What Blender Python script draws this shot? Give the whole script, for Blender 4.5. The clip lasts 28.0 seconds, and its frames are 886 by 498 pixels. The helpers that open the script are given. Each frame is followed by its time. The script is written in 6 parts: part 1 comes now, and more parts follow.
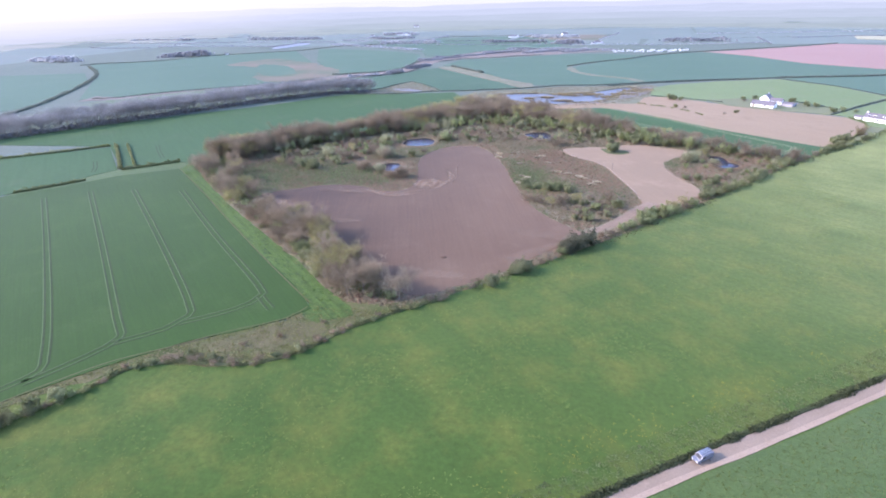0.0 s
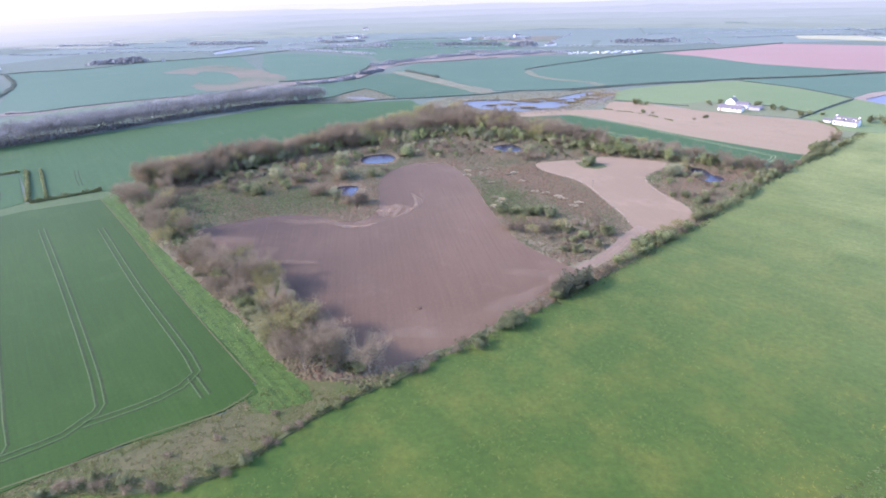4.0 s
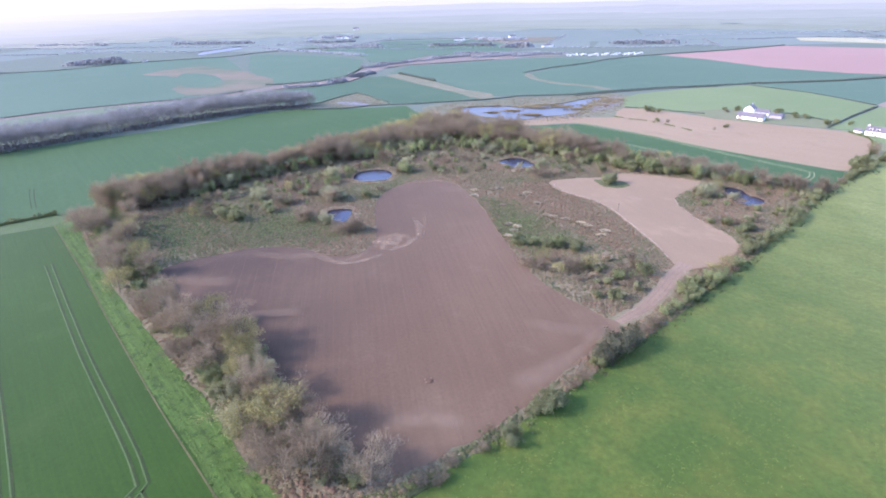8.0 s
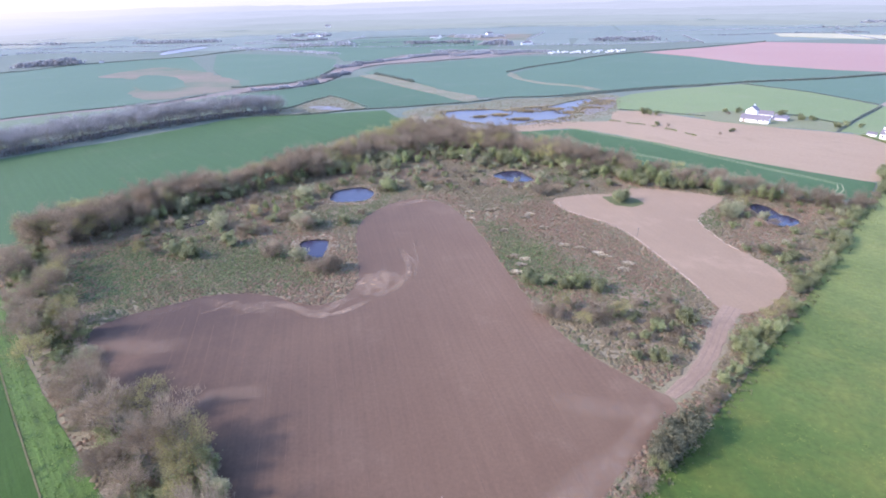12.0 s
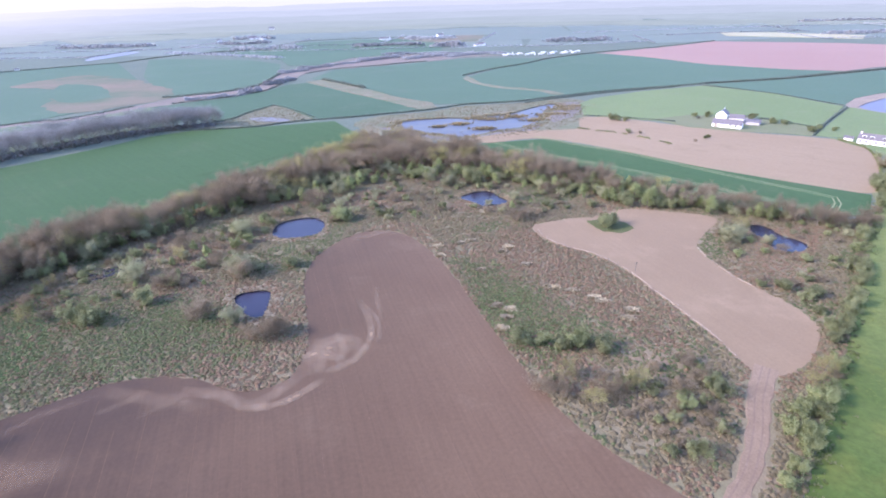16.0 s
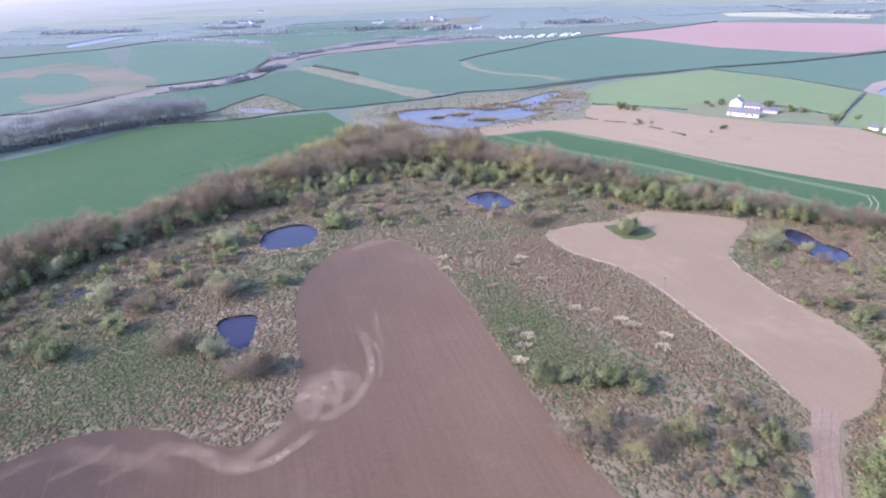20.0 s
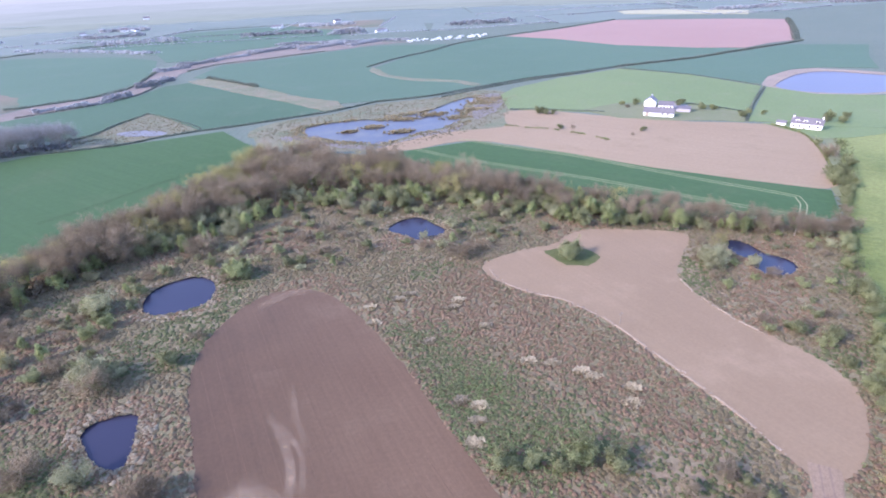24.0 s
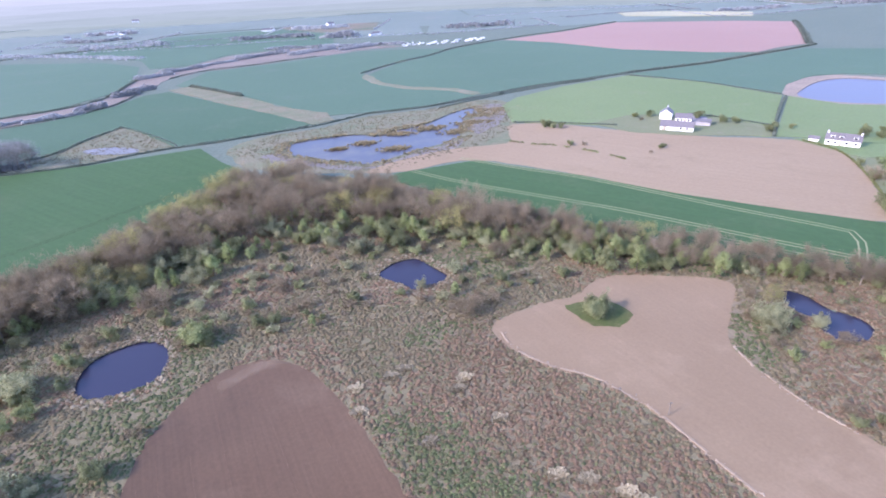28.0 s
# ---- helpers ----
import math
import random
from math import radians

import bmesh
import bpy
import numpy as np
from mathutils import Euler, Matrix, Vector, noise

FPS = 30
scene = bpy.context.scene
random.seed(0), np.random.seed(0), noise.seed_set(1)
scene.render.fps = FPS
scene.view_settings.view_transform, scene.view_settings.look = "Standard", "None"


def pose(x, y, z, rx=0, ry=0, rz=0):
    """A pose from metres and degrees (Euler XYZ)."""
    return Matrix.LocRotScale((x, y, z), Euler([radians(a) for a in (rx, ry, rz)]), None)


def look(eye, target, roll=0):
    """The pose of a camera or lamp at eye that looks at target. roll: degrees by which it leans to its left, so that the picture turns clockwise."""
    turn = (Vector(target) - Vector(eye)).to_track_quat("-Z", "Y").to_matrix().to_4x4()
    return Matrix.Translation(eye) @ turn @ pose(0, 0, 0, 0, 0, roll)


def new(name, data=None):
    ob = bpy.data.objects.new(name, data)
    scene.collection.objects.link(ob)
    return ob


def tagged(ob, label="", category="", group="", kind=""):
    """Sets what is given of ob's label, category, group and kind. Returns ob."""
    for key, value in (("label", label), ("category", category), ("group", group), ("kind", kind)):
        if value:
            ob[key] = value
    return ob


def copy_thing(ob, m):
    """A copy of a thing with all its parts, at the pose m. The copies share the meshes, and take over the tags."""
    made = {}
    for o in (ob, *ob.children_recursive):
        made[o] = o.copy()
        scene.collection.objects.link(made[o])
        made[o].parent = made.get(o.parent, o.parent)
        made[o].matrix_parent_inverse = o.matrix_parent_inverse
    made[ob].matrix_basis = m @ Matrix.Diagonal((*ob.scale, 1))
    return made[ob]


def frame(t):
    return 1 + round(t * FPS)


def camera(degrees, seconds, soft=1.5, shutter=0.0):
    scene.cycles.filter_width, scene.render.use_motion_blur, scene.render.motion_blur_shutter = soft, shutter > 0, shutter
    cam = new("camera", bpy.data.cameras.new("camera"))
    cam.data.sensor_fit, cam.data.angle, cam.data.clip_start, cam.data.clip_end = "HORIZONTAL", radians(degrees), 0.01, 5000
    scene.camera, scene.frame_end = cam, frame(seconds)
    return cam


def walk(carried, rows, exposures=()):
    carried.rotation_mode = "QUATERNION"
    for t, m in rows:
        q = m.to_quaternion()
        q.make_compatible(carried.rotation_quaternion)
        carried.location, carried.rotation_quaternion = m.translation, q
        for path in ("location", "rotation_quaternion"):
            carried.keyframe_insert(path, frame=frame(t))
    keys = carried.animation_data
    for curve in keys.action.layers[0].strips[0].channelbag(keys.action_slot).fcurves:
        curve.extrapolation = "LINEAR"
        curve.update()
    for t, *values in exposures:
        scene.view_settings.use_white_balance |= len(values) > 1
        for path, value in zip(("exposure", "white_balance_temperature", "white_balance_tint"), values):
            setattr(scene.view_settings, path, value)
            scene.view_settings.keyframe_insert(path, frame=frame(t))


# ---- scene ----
cam = camera(78.9, 28.0, soft=1.8)
PATH = [
    (0, (39.478, -157.628, 78.461), (39.036, -155.869, 77.62), -1.5),
    (0.5, (38.136, -154.187, 78.544), (37.728, -152.419, 77.701), -1.5),
    (1, (36.791, -150.671, 78.642), (36.405, -148.898, 77.801), -1.6),
    (1.5, (35.421, -147.017, 78.749), (35.061, -145.239, 77.908), -1.7),
    (2, (33.978, -143.308, 78.843), (33.643, -141.525, 78.002), -1.7),
    (2.5, (32.487, -139.563, 78.93), (32.169, -137.777, 78.088), -1.8),
    (3, (30.991, -135.792, 79.013), (30.685, -134.004, 78.171), -1.8),
    (3.5, (29.533, -131.999, 79.054), (29.237, -130.209, 78.212), -1.7),
    (5.5, (23.884, -116.653, 79.039), (23.615, -114.857, 78.201), -1.7),
    (6, (22.519, -112.671, 78.985), (22.254, -110.875, 78.146), -1.6),
    (6.5, (21.213, -108.547, 78.896), (20.952, -106.751, 78.057), -1.6),
    (7, (19.983, -104.399, 78.798), (19.724, -102.602, 77.958), -1.7),
    (7.5, (18.783, -100.41, 78.674), (18.525, -98.613, 77.834), -1.6),
    (8, (17.533, -96.608, 78.539), (17.279, -94.812, 77.697), -1.4),
    (8.5, (16.284, -92.697, 78.399), (16.033, -90.9, 77.555), -1.4),
    (9, (15.0, -88.672, 78.263), (14.75, -86.876, 77.42), -1.6),
    (9.5, (13.69, -84.657, 78.121), (13.441, -82.862, 77.275), -1.5),
    (10, (12.383, -80.608, 77.995), (12.135, -78.813, 77.149), -1.5),
    (10.5, (11.089, -76.516, 77.88), (10.844, -74.72, 77.033), -1.5),
    (11, (9.863, -72.36, 77.769), (9.63, -70.564, 76.921), -1.4),
    (11.5, (8.693, -68.097, 77.667), (8.488, -66.299, 76.816), -1.5),
    (12, (7.684, -63.674, 77.58), (7.514, -61.873, 76.727), -1.5),
    (12.5, (6.825, -59.3, 77.491), (6.683, -57.498, 76.635), -1.5),
    (14.5, (3.966, -42.292, 76.882), (3.936, -40.486, 76.022), -1.7),
    (15, (3.331, -38.207, 76.836), (3.311, -36.402, 75.977), -1.6),
    (15.5, (2.782, -34.292, 76.827), (2.769, -32.485, 75.969), -1.7),
    (16, (2.32, -30.624, 76.827), (2.31, -28.816, 75.973), -1.6),
    (16.5, (1.921, -27.37, 76.85), (1.911, -25.559, 76.001), -1.7),
    (17, (1.555, -24.581, 76.877), (1.541, -22.769, 76.031), -1.7),
    (17.5, (1.115, -22.134, 76.925), (1.104, -20.322, 76.079), -1.6),
    (18, (0.701, -19.917, 76.993), (0.697, -18.106, 76.145), -1.8),
    (18.5, (0.334, -17.795, 77.067), (0.334, -15.984, 76.218), -1.7),
    (19, (-0.005, -15.693, 77.125), (-0.004, -13.891, 76.257), -1.8),
    (19.5, (-0.282, -13.615, 77.196), (-0.277, -11.832, 76.289), -1.9),
    (20, (-0.526, -11.465, 77.265), (-0.521, -9.683, 76.358), -2.0),
    (20.5, (-0.793, -8.911, 77.319), (-0.768, -7.13, 76.411), -2.0),
    (21, (-0.989, -6.076, 77.353), (-0.914, -4.297, 76.443), -2.1),
    (21.5, (-1.014, -2.999, 77.38), (-0.87, -1.225, 76.468), -2.2),
    (23.5, (-0.21, 10.174, 77.528), (0.066, 11.932, 76.614), -2.5),
    (24, (0.116, 13.63, 77.553), (0.406, 15.385, 76.639), -2.5),
    (24.5, (0.505, 17.127, 77.56), (0.806, 18.881, 76.646), -2.5),
    (25, (0.971, 20.677, 77.559), (1.281, 22.43, 76.646), -2.6),
    (25.5, (1.522, 24.277, 77.564), (1.838, 26.029, 76.652), -2.7),
    (26, (2.14, 27.997, 77.584), (2.46, 29.748, 76.672), -2.8),
    (26.5, (2.809, 31.734, 77.612), (3.133, 33.485, 76.701), -2.8),
    (27, (3.482, 35.483, 77.645), (3.801, 37.236, 76.737), -2.8),
    (27.5, (4.045, 39.401, 77.669), (4.349, 41.158, 76.762), -2.7),
    (28, (4.52, 43.541, 77.697), (4.823, 45.295, 76.786), -2.6),
]
walk(cam, [(t, look(e, g, r)) for t, e, g, r in PATH], [(0, 2.16, 6320, 30), (9, 2.18, 6320, 31), (24, 2.12, 6270, 31), (28, 2.1, 6270, 31)])

from mathutils import geometry

# ---- world, sun ----
SUN_AZ, SUN_EL = radians(-107), radians(30)          # azimuth from +y, clockwise
world = bpy.data.worlds.new("hazy_sky")
scene.world = world
world.use_nodes = True
wn, wl = world.node_tree.nodes, world.node_tree.links
sky = wn.new("ShaderNodeTexSky")
sky.sky_type, sky.sun_disc = "NISHITA", False
sky.sun_elevation, sky.sun_rotation = SUN_EL, SUN_AZ
sky.air_density, sky.dust_density, sky.ozone_density, sky.altitude = 1.0, 1.0, 3.5, 60
wn["Background"].inputs["Strength"].default_value = 0.15
wl.new(sky.outputs["Color"], wn["Background"].inputs["Color"])
sun_data = bpy.data.lights.new("sun", "SUN")
sun_data.energy, sun_data.angle, sun_data.color = 1.35, radians(2.5), (1.0, 0.92, 0.82)
sun = new("sun", sun_data)
sun.matrix_world = look((math.sin(SUN_AZ) * math.cos(SUN_EL) * 500, math.cos(SUN_AZ) * math.cos(SUN_EL) * 500, math.sin(SUN_EL) * 500), (0, 0, 0))


# ---- materials ----
def node_mat(name):
    m = bpy.data.materials.new(name)
    m.use_nodes = True
    return m, m.node_tree.nodes, m.node_tree.links, m.node_tree.nodes["Principled BSDF"]


def rgb(c):
    return (c[0], c[1], c[2], 1)


def noise_node(n, l, vec, scale, detail=4, rough=0.6):
    t = n.new("ShaderNodeTexNoise")
    t.inputs["Scale"].default_value, t.inputs["Detail"].default_value, t.inputs["Roughness"].default_value = scale, detail, rough
    l.new(vec, t.inputs["Vector"])
    return t.outputs["Fac"]


def ramp(n, l, fac, lo, hi):
    r = n.new("ShaderNodeMapRange")
    r.inputs["From Min"].default_value, r.inputs["From Max"].default_value = lo, hi
    l.new(fac, r.inputs["Value"])
    return r.outputs["Result"]


def blend(n, l, fac, a, b, mode="MIX"):
    m = n.new("ShaderNodeMix")
    m.data_type, m.blend_type = "RGBA", mode
    for sock, v in ((m.inputs["Factor"], fac), (m.inputs["A"], a), (m.inputs["B"], b)):
        if isinstance(v, bpy.types.NodeSocket):
            l.new(v, sock)
        elif isinstance(v, tuple):
            sock.default_value = rgb(v)
        else:
            sock.default_value = v
    return m.outputs["Result"]


def turned(n, l, vec, degrees, sx=1.0, sy=1.0):
    """The position turned about z and stretched, for rows and streaks."""
    m = n.new("ShaderNodeMapping")
    m.vector_type = "TEXTURE"
    m.inputs["Rotation"].default_value = (0, 0, radians(degrees))
    m.inputs["Scale"].default_value = (sx, sy, 1)
    l.new(vec, m.inputs["Vector"])
    return m.outputs["Vector"]


def land(name, base, other, fleck, big=0.02, mid=0.25, fine=2.0, rows=None, rough=0.75, bump=0.4, spec=0.5, sheen=0.06, fleck_at=(0.55, 0.75), grainy=0.2, bloom=None):
    """A ground surface: two broad tones, mid-scale flecks, fine grain, and rows (degrees, spacing, depth) where it is drilled or ploughed."""
    m, n, l, p = node_mat(name)
    pos = n.new("ShaderNodeNewGeometry").outputs["Position"]
    col = blend(n, l, ramp(n, l, noise_node(n, l, pos, big, 3), 0.35, 0.65), base, other)
    col = blend(n, l, ramp(n, l, noise_node(n, l, pos, mid, 5, 0.65), *fleck_at), col, fleck)
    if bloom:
        # flowers on meadow, darker tone on soil, more towards one side of the field
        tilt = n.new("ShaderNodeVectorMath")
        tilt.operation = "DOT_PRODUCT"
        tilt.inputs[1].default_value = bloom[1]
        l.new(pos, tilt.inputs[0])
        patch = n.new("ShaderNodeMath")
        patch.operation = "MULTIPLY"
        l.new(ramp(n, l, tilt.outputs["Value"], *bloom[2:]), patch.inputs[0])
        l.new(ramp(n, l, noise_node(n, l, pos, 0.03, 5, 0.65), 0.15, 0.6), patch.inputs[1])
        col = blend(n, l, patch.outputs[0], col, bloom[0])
    grain = noise_node(n, l, pos, fine, 4, 0.7)
    shade = blend(n, l, ramp(n, l, grain, 0.3, 0.7), (1 - grainy,) * 3, (1 + grainy,) * 3)
    col = blend(n, l, 1.0, col, shade, "MULTIPLY")
    height = grain
    if rows:
        degrees, spacing, depth = rows
        streak = noise_node(n, l, turned(n, l, pos, degrees, spacing, spacing * 40), 1.0, 3, 0.6)
        tone = blend(n, l, ramp(n, l, streak, 0.3, 0.7), (1 - depth,) * 3, (1 + depth,) * 3)
        col = blend(n, l, 1.0, col, tone, "MULTIPLY")
        add = n.new("ShaderNodeMath")
        l.new(grain, add.inputs[0])
        l.new(streak, add.inputs[1])
        height = add.outputs[0]
    l.new(col, p.inputs["Base Color"])
    p.inputs["Roughness"].default_value, p.inputs["Specular IOR Level"].default_value = rough, spec
    p.inputs["Sheen Weight"].default_value, p.inputs["Sheen Roughness"].default_value = sheen, 0.5
    b = n.new("ShaderNodeBump")
    b.inputs["Strength"].default_value, b.inputs["Distance"].default_value = bump, 0.15
    l.new(height, b.inputs["Height"])
    l.new(b.outputs["Normal"], p.inputs["Normal"])
    return m


def leafy(name, a, b, rough=0.7, spread=0.25, through_light=0.35):
    """Leaves or twigs: two tones mixed leaf by leaf, each plant a little lighter or darker."""
    m, n, l, p = node_mat(name)
    geo = n.new("ShaderNodeNewGeometry")
    info = n.new("ShaderNodeObjectInfo")
    col = blend(n, l, geo.outputs["Random Per Island"], a, b)
    tone = blend(n, l, info.outputs["Random"], (1 - spread,) * 3, (1 + spread,) * 3)
    l.new(blend(n, l, 1.0, col, tone, "MULTIPLY"), p.inputs["Base Color"])
    p.inputs["Roughness"].default_value = rough
    p.inputs["Specular IOR Level"].default_value = 0.3
    thin = n.new("ShaderNodeBsdfTranslucent")
    mix = n.new("ShaderNodeMixShader")
    mix.inputs[0].default_value = through_light
    l.new(blend(n, l, 1.0, col, tone, "MULTIPLY"), thin.inputs["Color"])
    l.new(p.outputs[0], mix.inputs[1])
    l.new(thin.outputs[0], mix.inputs[2])
    l.new(mix.outputs[0], n["Material Output"].inputs["Surface"])
    return m


def plain(name, a, b, scale=3.0, rough=0.6, metal=0.0, bump=0.1):
    m, n, l, p = node_mat(name)
    pos = n.new("ShaderNodeTexCoord").outputs["Object"]
    fac = noise_node(n, l, pos, scale, 5, 0.6)
    l.new(blend(n, l, ramp(n, l, fac, 0.3, 0.7), a, b), p.inputs["Base Color"])
    p.inputs["Roughness"].default_value, p.inputs["Metallic"].default_value = rough, metal
    bn = n.new("ShaderNodeBump")
    bn.inputs["Strength"].default_value, bn.inputs["Distance"].default_value = bump, 0.03
    l.new(fac, bn.inputs["Height"])
    l.new(bn.outputs["Normal"], p.inputs["Normal"])
    return m


# ground colour paled for haze, as it shows mostly far off
M_GROUND = land("far_grassland", (0.120, 0.152, 0.118), (0.130, 0.160, 0.124), (0.144, 0.160, 0.128), 0.01, 0.06, 0.5, rough=0.85, spec=0.12, sheen=0.0)
M_MEADOW = land("buttercup_meadow", (0.041, 0.082, 0.015), (0.059, 0.099, 0.019), (0.108, 0.122, 0.024), 0.018, 0.07, 0.7, (49, 3.0, 0.05), rough=0.9, bump=0.8, spec=0.08, fleck_at=(0.46, 0.80), grainy=0.2, bloom=((0.170, 0.200, 0.058), (0.8, 0.6, 0), 40, 230))
M_WHEAT = land("young_wheat", (0.023, 0.060, 0.008), (0.028, 0.069, 0.010), (0.036, 0.075, 0.014), 0.015, 0.06, 1.5, (48, 0.6, 0.08), rough=0.8, bump=0.3, spec=0.08, grainy=0.12)
# wheat in a paler, bluer tone than the near field
M_WHEAT_FAR = land("far_wheat", (0.048, 0.098, 0.039), (0.055, 0.104, 0.043), (0.067, 0.109, 0.049), 0.008, 0.03, 0.4, (46, 1.5, 0.05), rough=0.75, spec=0.1, sheen=0.0, grainy=0.08)
# bluish teal: haze over the far crops put into the base colour
M_HAZE_TEAL = land("hazed_barley_field", (0.077, 0.132, 0.084), (0.085, 0.143, 0.091), (0.098, 0.143, 0.099), 0.005, 0.02, 0.3, rough=0.75, spec=0.15, sheen=0.0, grainy=0.06)
M_STUBBLE = land("stubble_field", (0.115, 0.145, 0.095), (0.205, 0.165, 0.125), (0.15, 0.150, 0.105), 0.012, 0.03, 0.3, rough=0.85, spec=0.1, sheen=0.0, grainy=0.08)
M_GRASS = land("lane_side_grass", (0.050, 0.092, 0.024), (0.064, 0.104, 0.027), (0.084, 0.112, 0.040), 0.03, 0.25, 1.2, rough=0.85, bump=0.8, spec=0.2)
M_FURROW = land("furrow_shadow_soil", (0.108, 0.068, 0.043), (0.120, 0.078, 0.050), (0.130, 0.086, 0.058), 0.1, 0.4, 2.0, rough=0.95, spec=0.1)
M_PASTURE = land("pasture", (0.140, 0.190, 0.082), (0.158, 0.206, 0.092), (0.168, 0.198, 0.102), 0.01, 0.05, 0.6, rough=0.75, spec=0.12, sheen=0.0, grainy=0.1)
M_VERGE = land("tall_grass_verge", (0.053, 0.104, 0.019), (0.069, 0.118, 0.026), (0.028, 0.063, 0.014), 0.05, 0.45, 2.5, (49, 0.7, 0.32), rough=0.8, bump=0.8, spec=0.08, fleck_at=(0.5, 0.66))
M_ROUGH = land("rough_grassland", (0.198, 0.158, 0.098), (0.166, 0.152, 0.082), (0.222, 0.154, 0.102), 0.025, 0.08, 1.4, rough=0.9, bump=0.8, spec=0.12)
# darker towards the -x side of the field
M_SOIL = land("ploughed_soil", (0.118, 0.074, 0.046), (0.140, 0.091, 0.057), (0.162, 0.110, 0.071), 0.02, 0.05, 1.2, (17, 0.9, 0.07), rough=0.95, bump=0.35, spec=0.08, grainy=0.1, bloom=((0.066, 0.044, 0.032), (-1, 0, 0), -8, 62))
M_SOIL_PALE = land("harrowed_soil", (0.215, 0.152, 0.093), (0.238, 0.170, 0.105), (0.270, 0.197, 0.126), 0.03, 0.06, 1.5, (20, 0.9, 0.03), rough=0.95, bump=0.25, spec=0.08, grainy=0.07)
M_FALLOW = land("fallow_soil", (0.268, 0.200, 0.129), (0.287, 0.217, 0.142), (0.244, 0.186, 0.119), 0.012, 0.05, 0.6, (46, 1.6, 0.03), rough=0.9, spec=0.08, sheen=0.0, grainy=0.06)
M_PINK = land("red_soil_field", (0.294, 0.189, 0.161), (0.310, 0.203, 0.174), (0.289, 0.197, 0.166), 0.006, 0.03, 0.3, rough=0.85, spec=0.12, sheen=0.0, grainy=0.05)
M_STRAW = land("dry_reed_ground", (0.162, 0.147, 0.090), (0.112, 0.131, 0.067), (0.204, 0.169, 0.112), 0.06, 0.2, 1.0, rough=0.85, bump=0.8, spec=0.15)
M_GRAVEL = land("gravel_lane", (0.233, 0.176, 0.123), (0.255, 0.195, 0.139), (0.290, 0.220, 0.158), 0.1, 0.5, 5.0, rough=0.9, bump=0.4, spec=0.1)
M_DUST = land("dry_soil_track", (0.205, 0.145, 0.095), (0.235, 0.168, 0.112), (0.26, 0.19, 0.13), 0.1, 0.4, 3.0, rough=0.9, bump=0.4, spec=0.1)
M_RUT = land("wheel_rut", (0.024, 0.043, 0.012), (0.032, 0.052, 0.016), (0.048, 0.062, 0.024), 0.05, 0.6, 3.0, rough=0.9, bump=0.6, spec=0.08)
M_RUT_PALE = land("pale_wheel_rut", (0.22, 0.24, 0.12), (0.25, 0.25, 0.14), (0.2, 0.22, 0.12), 0.05, 0.6, 3.0, rough=0.85, bump=0.6, spec=0.2, sheen=0.0)
M_BARK = plain("bark", (0.135, 0.112, 0.085), (0.220, 0.185, 0.150), 6.0, 0.9, bump=0.6)
M_TWIG = leafy("bare_twigs", (0.207, 0.162, 0.106), (0.324, 0.263, 0.176), 0.85, spread=0.22, through_light=0.45)
M_BUD = leafy("budding_twigs", (0.258, 0.230, 0.095), (0.403, 0.370, 0.162), 0.8, through_light=0.5)
M_LEAF = leafy("fresh_leaves", (0.205, 0.232, 0.105), (0.335, 0.358, 0.170), 0.8, through_light=0.5)
M_LEAF_BRIGHT = leafy("opening_larch_leaves", (0.230, 0.274, 0.118), (0.364, 0.403, 0.185), 0.8, through_light=0.5)
# hawthorn tones are raised for the haze that lifts their shade
M_LEAF_DARK = leafy("hawthorn_leaves", (0.186, 0.205, 0.101), (0.302, 0.316, 0.160), 0.85, through_light=0.5)
M_LEAF_PALE = leafy("willow_leaves", (0.275, 0.280, 0.160), (0.395, 0.390, 0.230), 0.85, through_light=0.5)
M_HAZEL = leafy("hedge_twigs_and_leaves", (0.127, 0.149, 0.057), (0.247, 0.253, 0.115), 0.8, through_light=0.45)
# far woods and hedges are lightened, their haze put into the colour
M_FAR_WOOD = leafy("hazed_leafless_wood", (0.295, 0.312, 0.315), (0.385, 0.396, 0.398), 0.8, through_light=0.5)
M_FAR_HEDGE = leafy("hazed_hedge_leaves", (0.13, 0.165, 0.125), (0.22, 0.245, 0.195), 0.8, through_light=0.5)
M_TUFT = leafy("dry_tussock_grass", (0.234, 0.192, 0.108), (0.302, 0.250, 0.148), 0.85, through_light=0.5)
M_TUFT_GREEN = leafy("green_tussock_grass", (0.162, 0.192, 0.084), (0.218, 0.238, 0.112), 0.85, through_light=0.5)
M_VERGE_TUFT = leafy("lush_verge_grass", (0.085, 0.155, 0.035), (0.145, 0.215, 0.06), 0.8)
M_TUFT_RED = leafy("dead_bracken", (0.265, 0.178, 0.110), (0.340, 0.236, 0.150), 0.85, through_light=0.5)
M_TUFT_MARSH = leafy("marsh_tussock_grass", (0.165, 0.158, 0.088), (0.240, 0.212, 0.130), 0.85, through_light=0.5)
M_TUFT_PALE = leafy("bleached_reed", (0.38, 0.32, 0.21), (0.52, 0.45, 0.31), 0.85, through_light=0.5)
M_MEADOW_TUFT = leafy("meadow_weeds", (0.078, 0.122, 0.026), (0.155, 0.180, 0.046), 0.8)
M_BUTTERCUP = leafy("buttercup_petals", (0.230, 0.210, 0.030), (0.360, 0.320, 0.050), 0.7)
M_WEED = leafy("bank_weeds", (0.124, 0.148, 0.042), (0.216, 0.212, 0.080), 0.8, through_light=0.5)
M_FRESH_GRASS = leafy("fresh_grass_blades", (0.140, 0.190, 0.075), (0.225, 0.268, 0.12), 0.85, through_light=0.5)
M_HOLLY = leafy("dark_evergreen_leaves", (0.080, 0.086, 0.050), (0.150, 0.148, 0.085), 0.7)
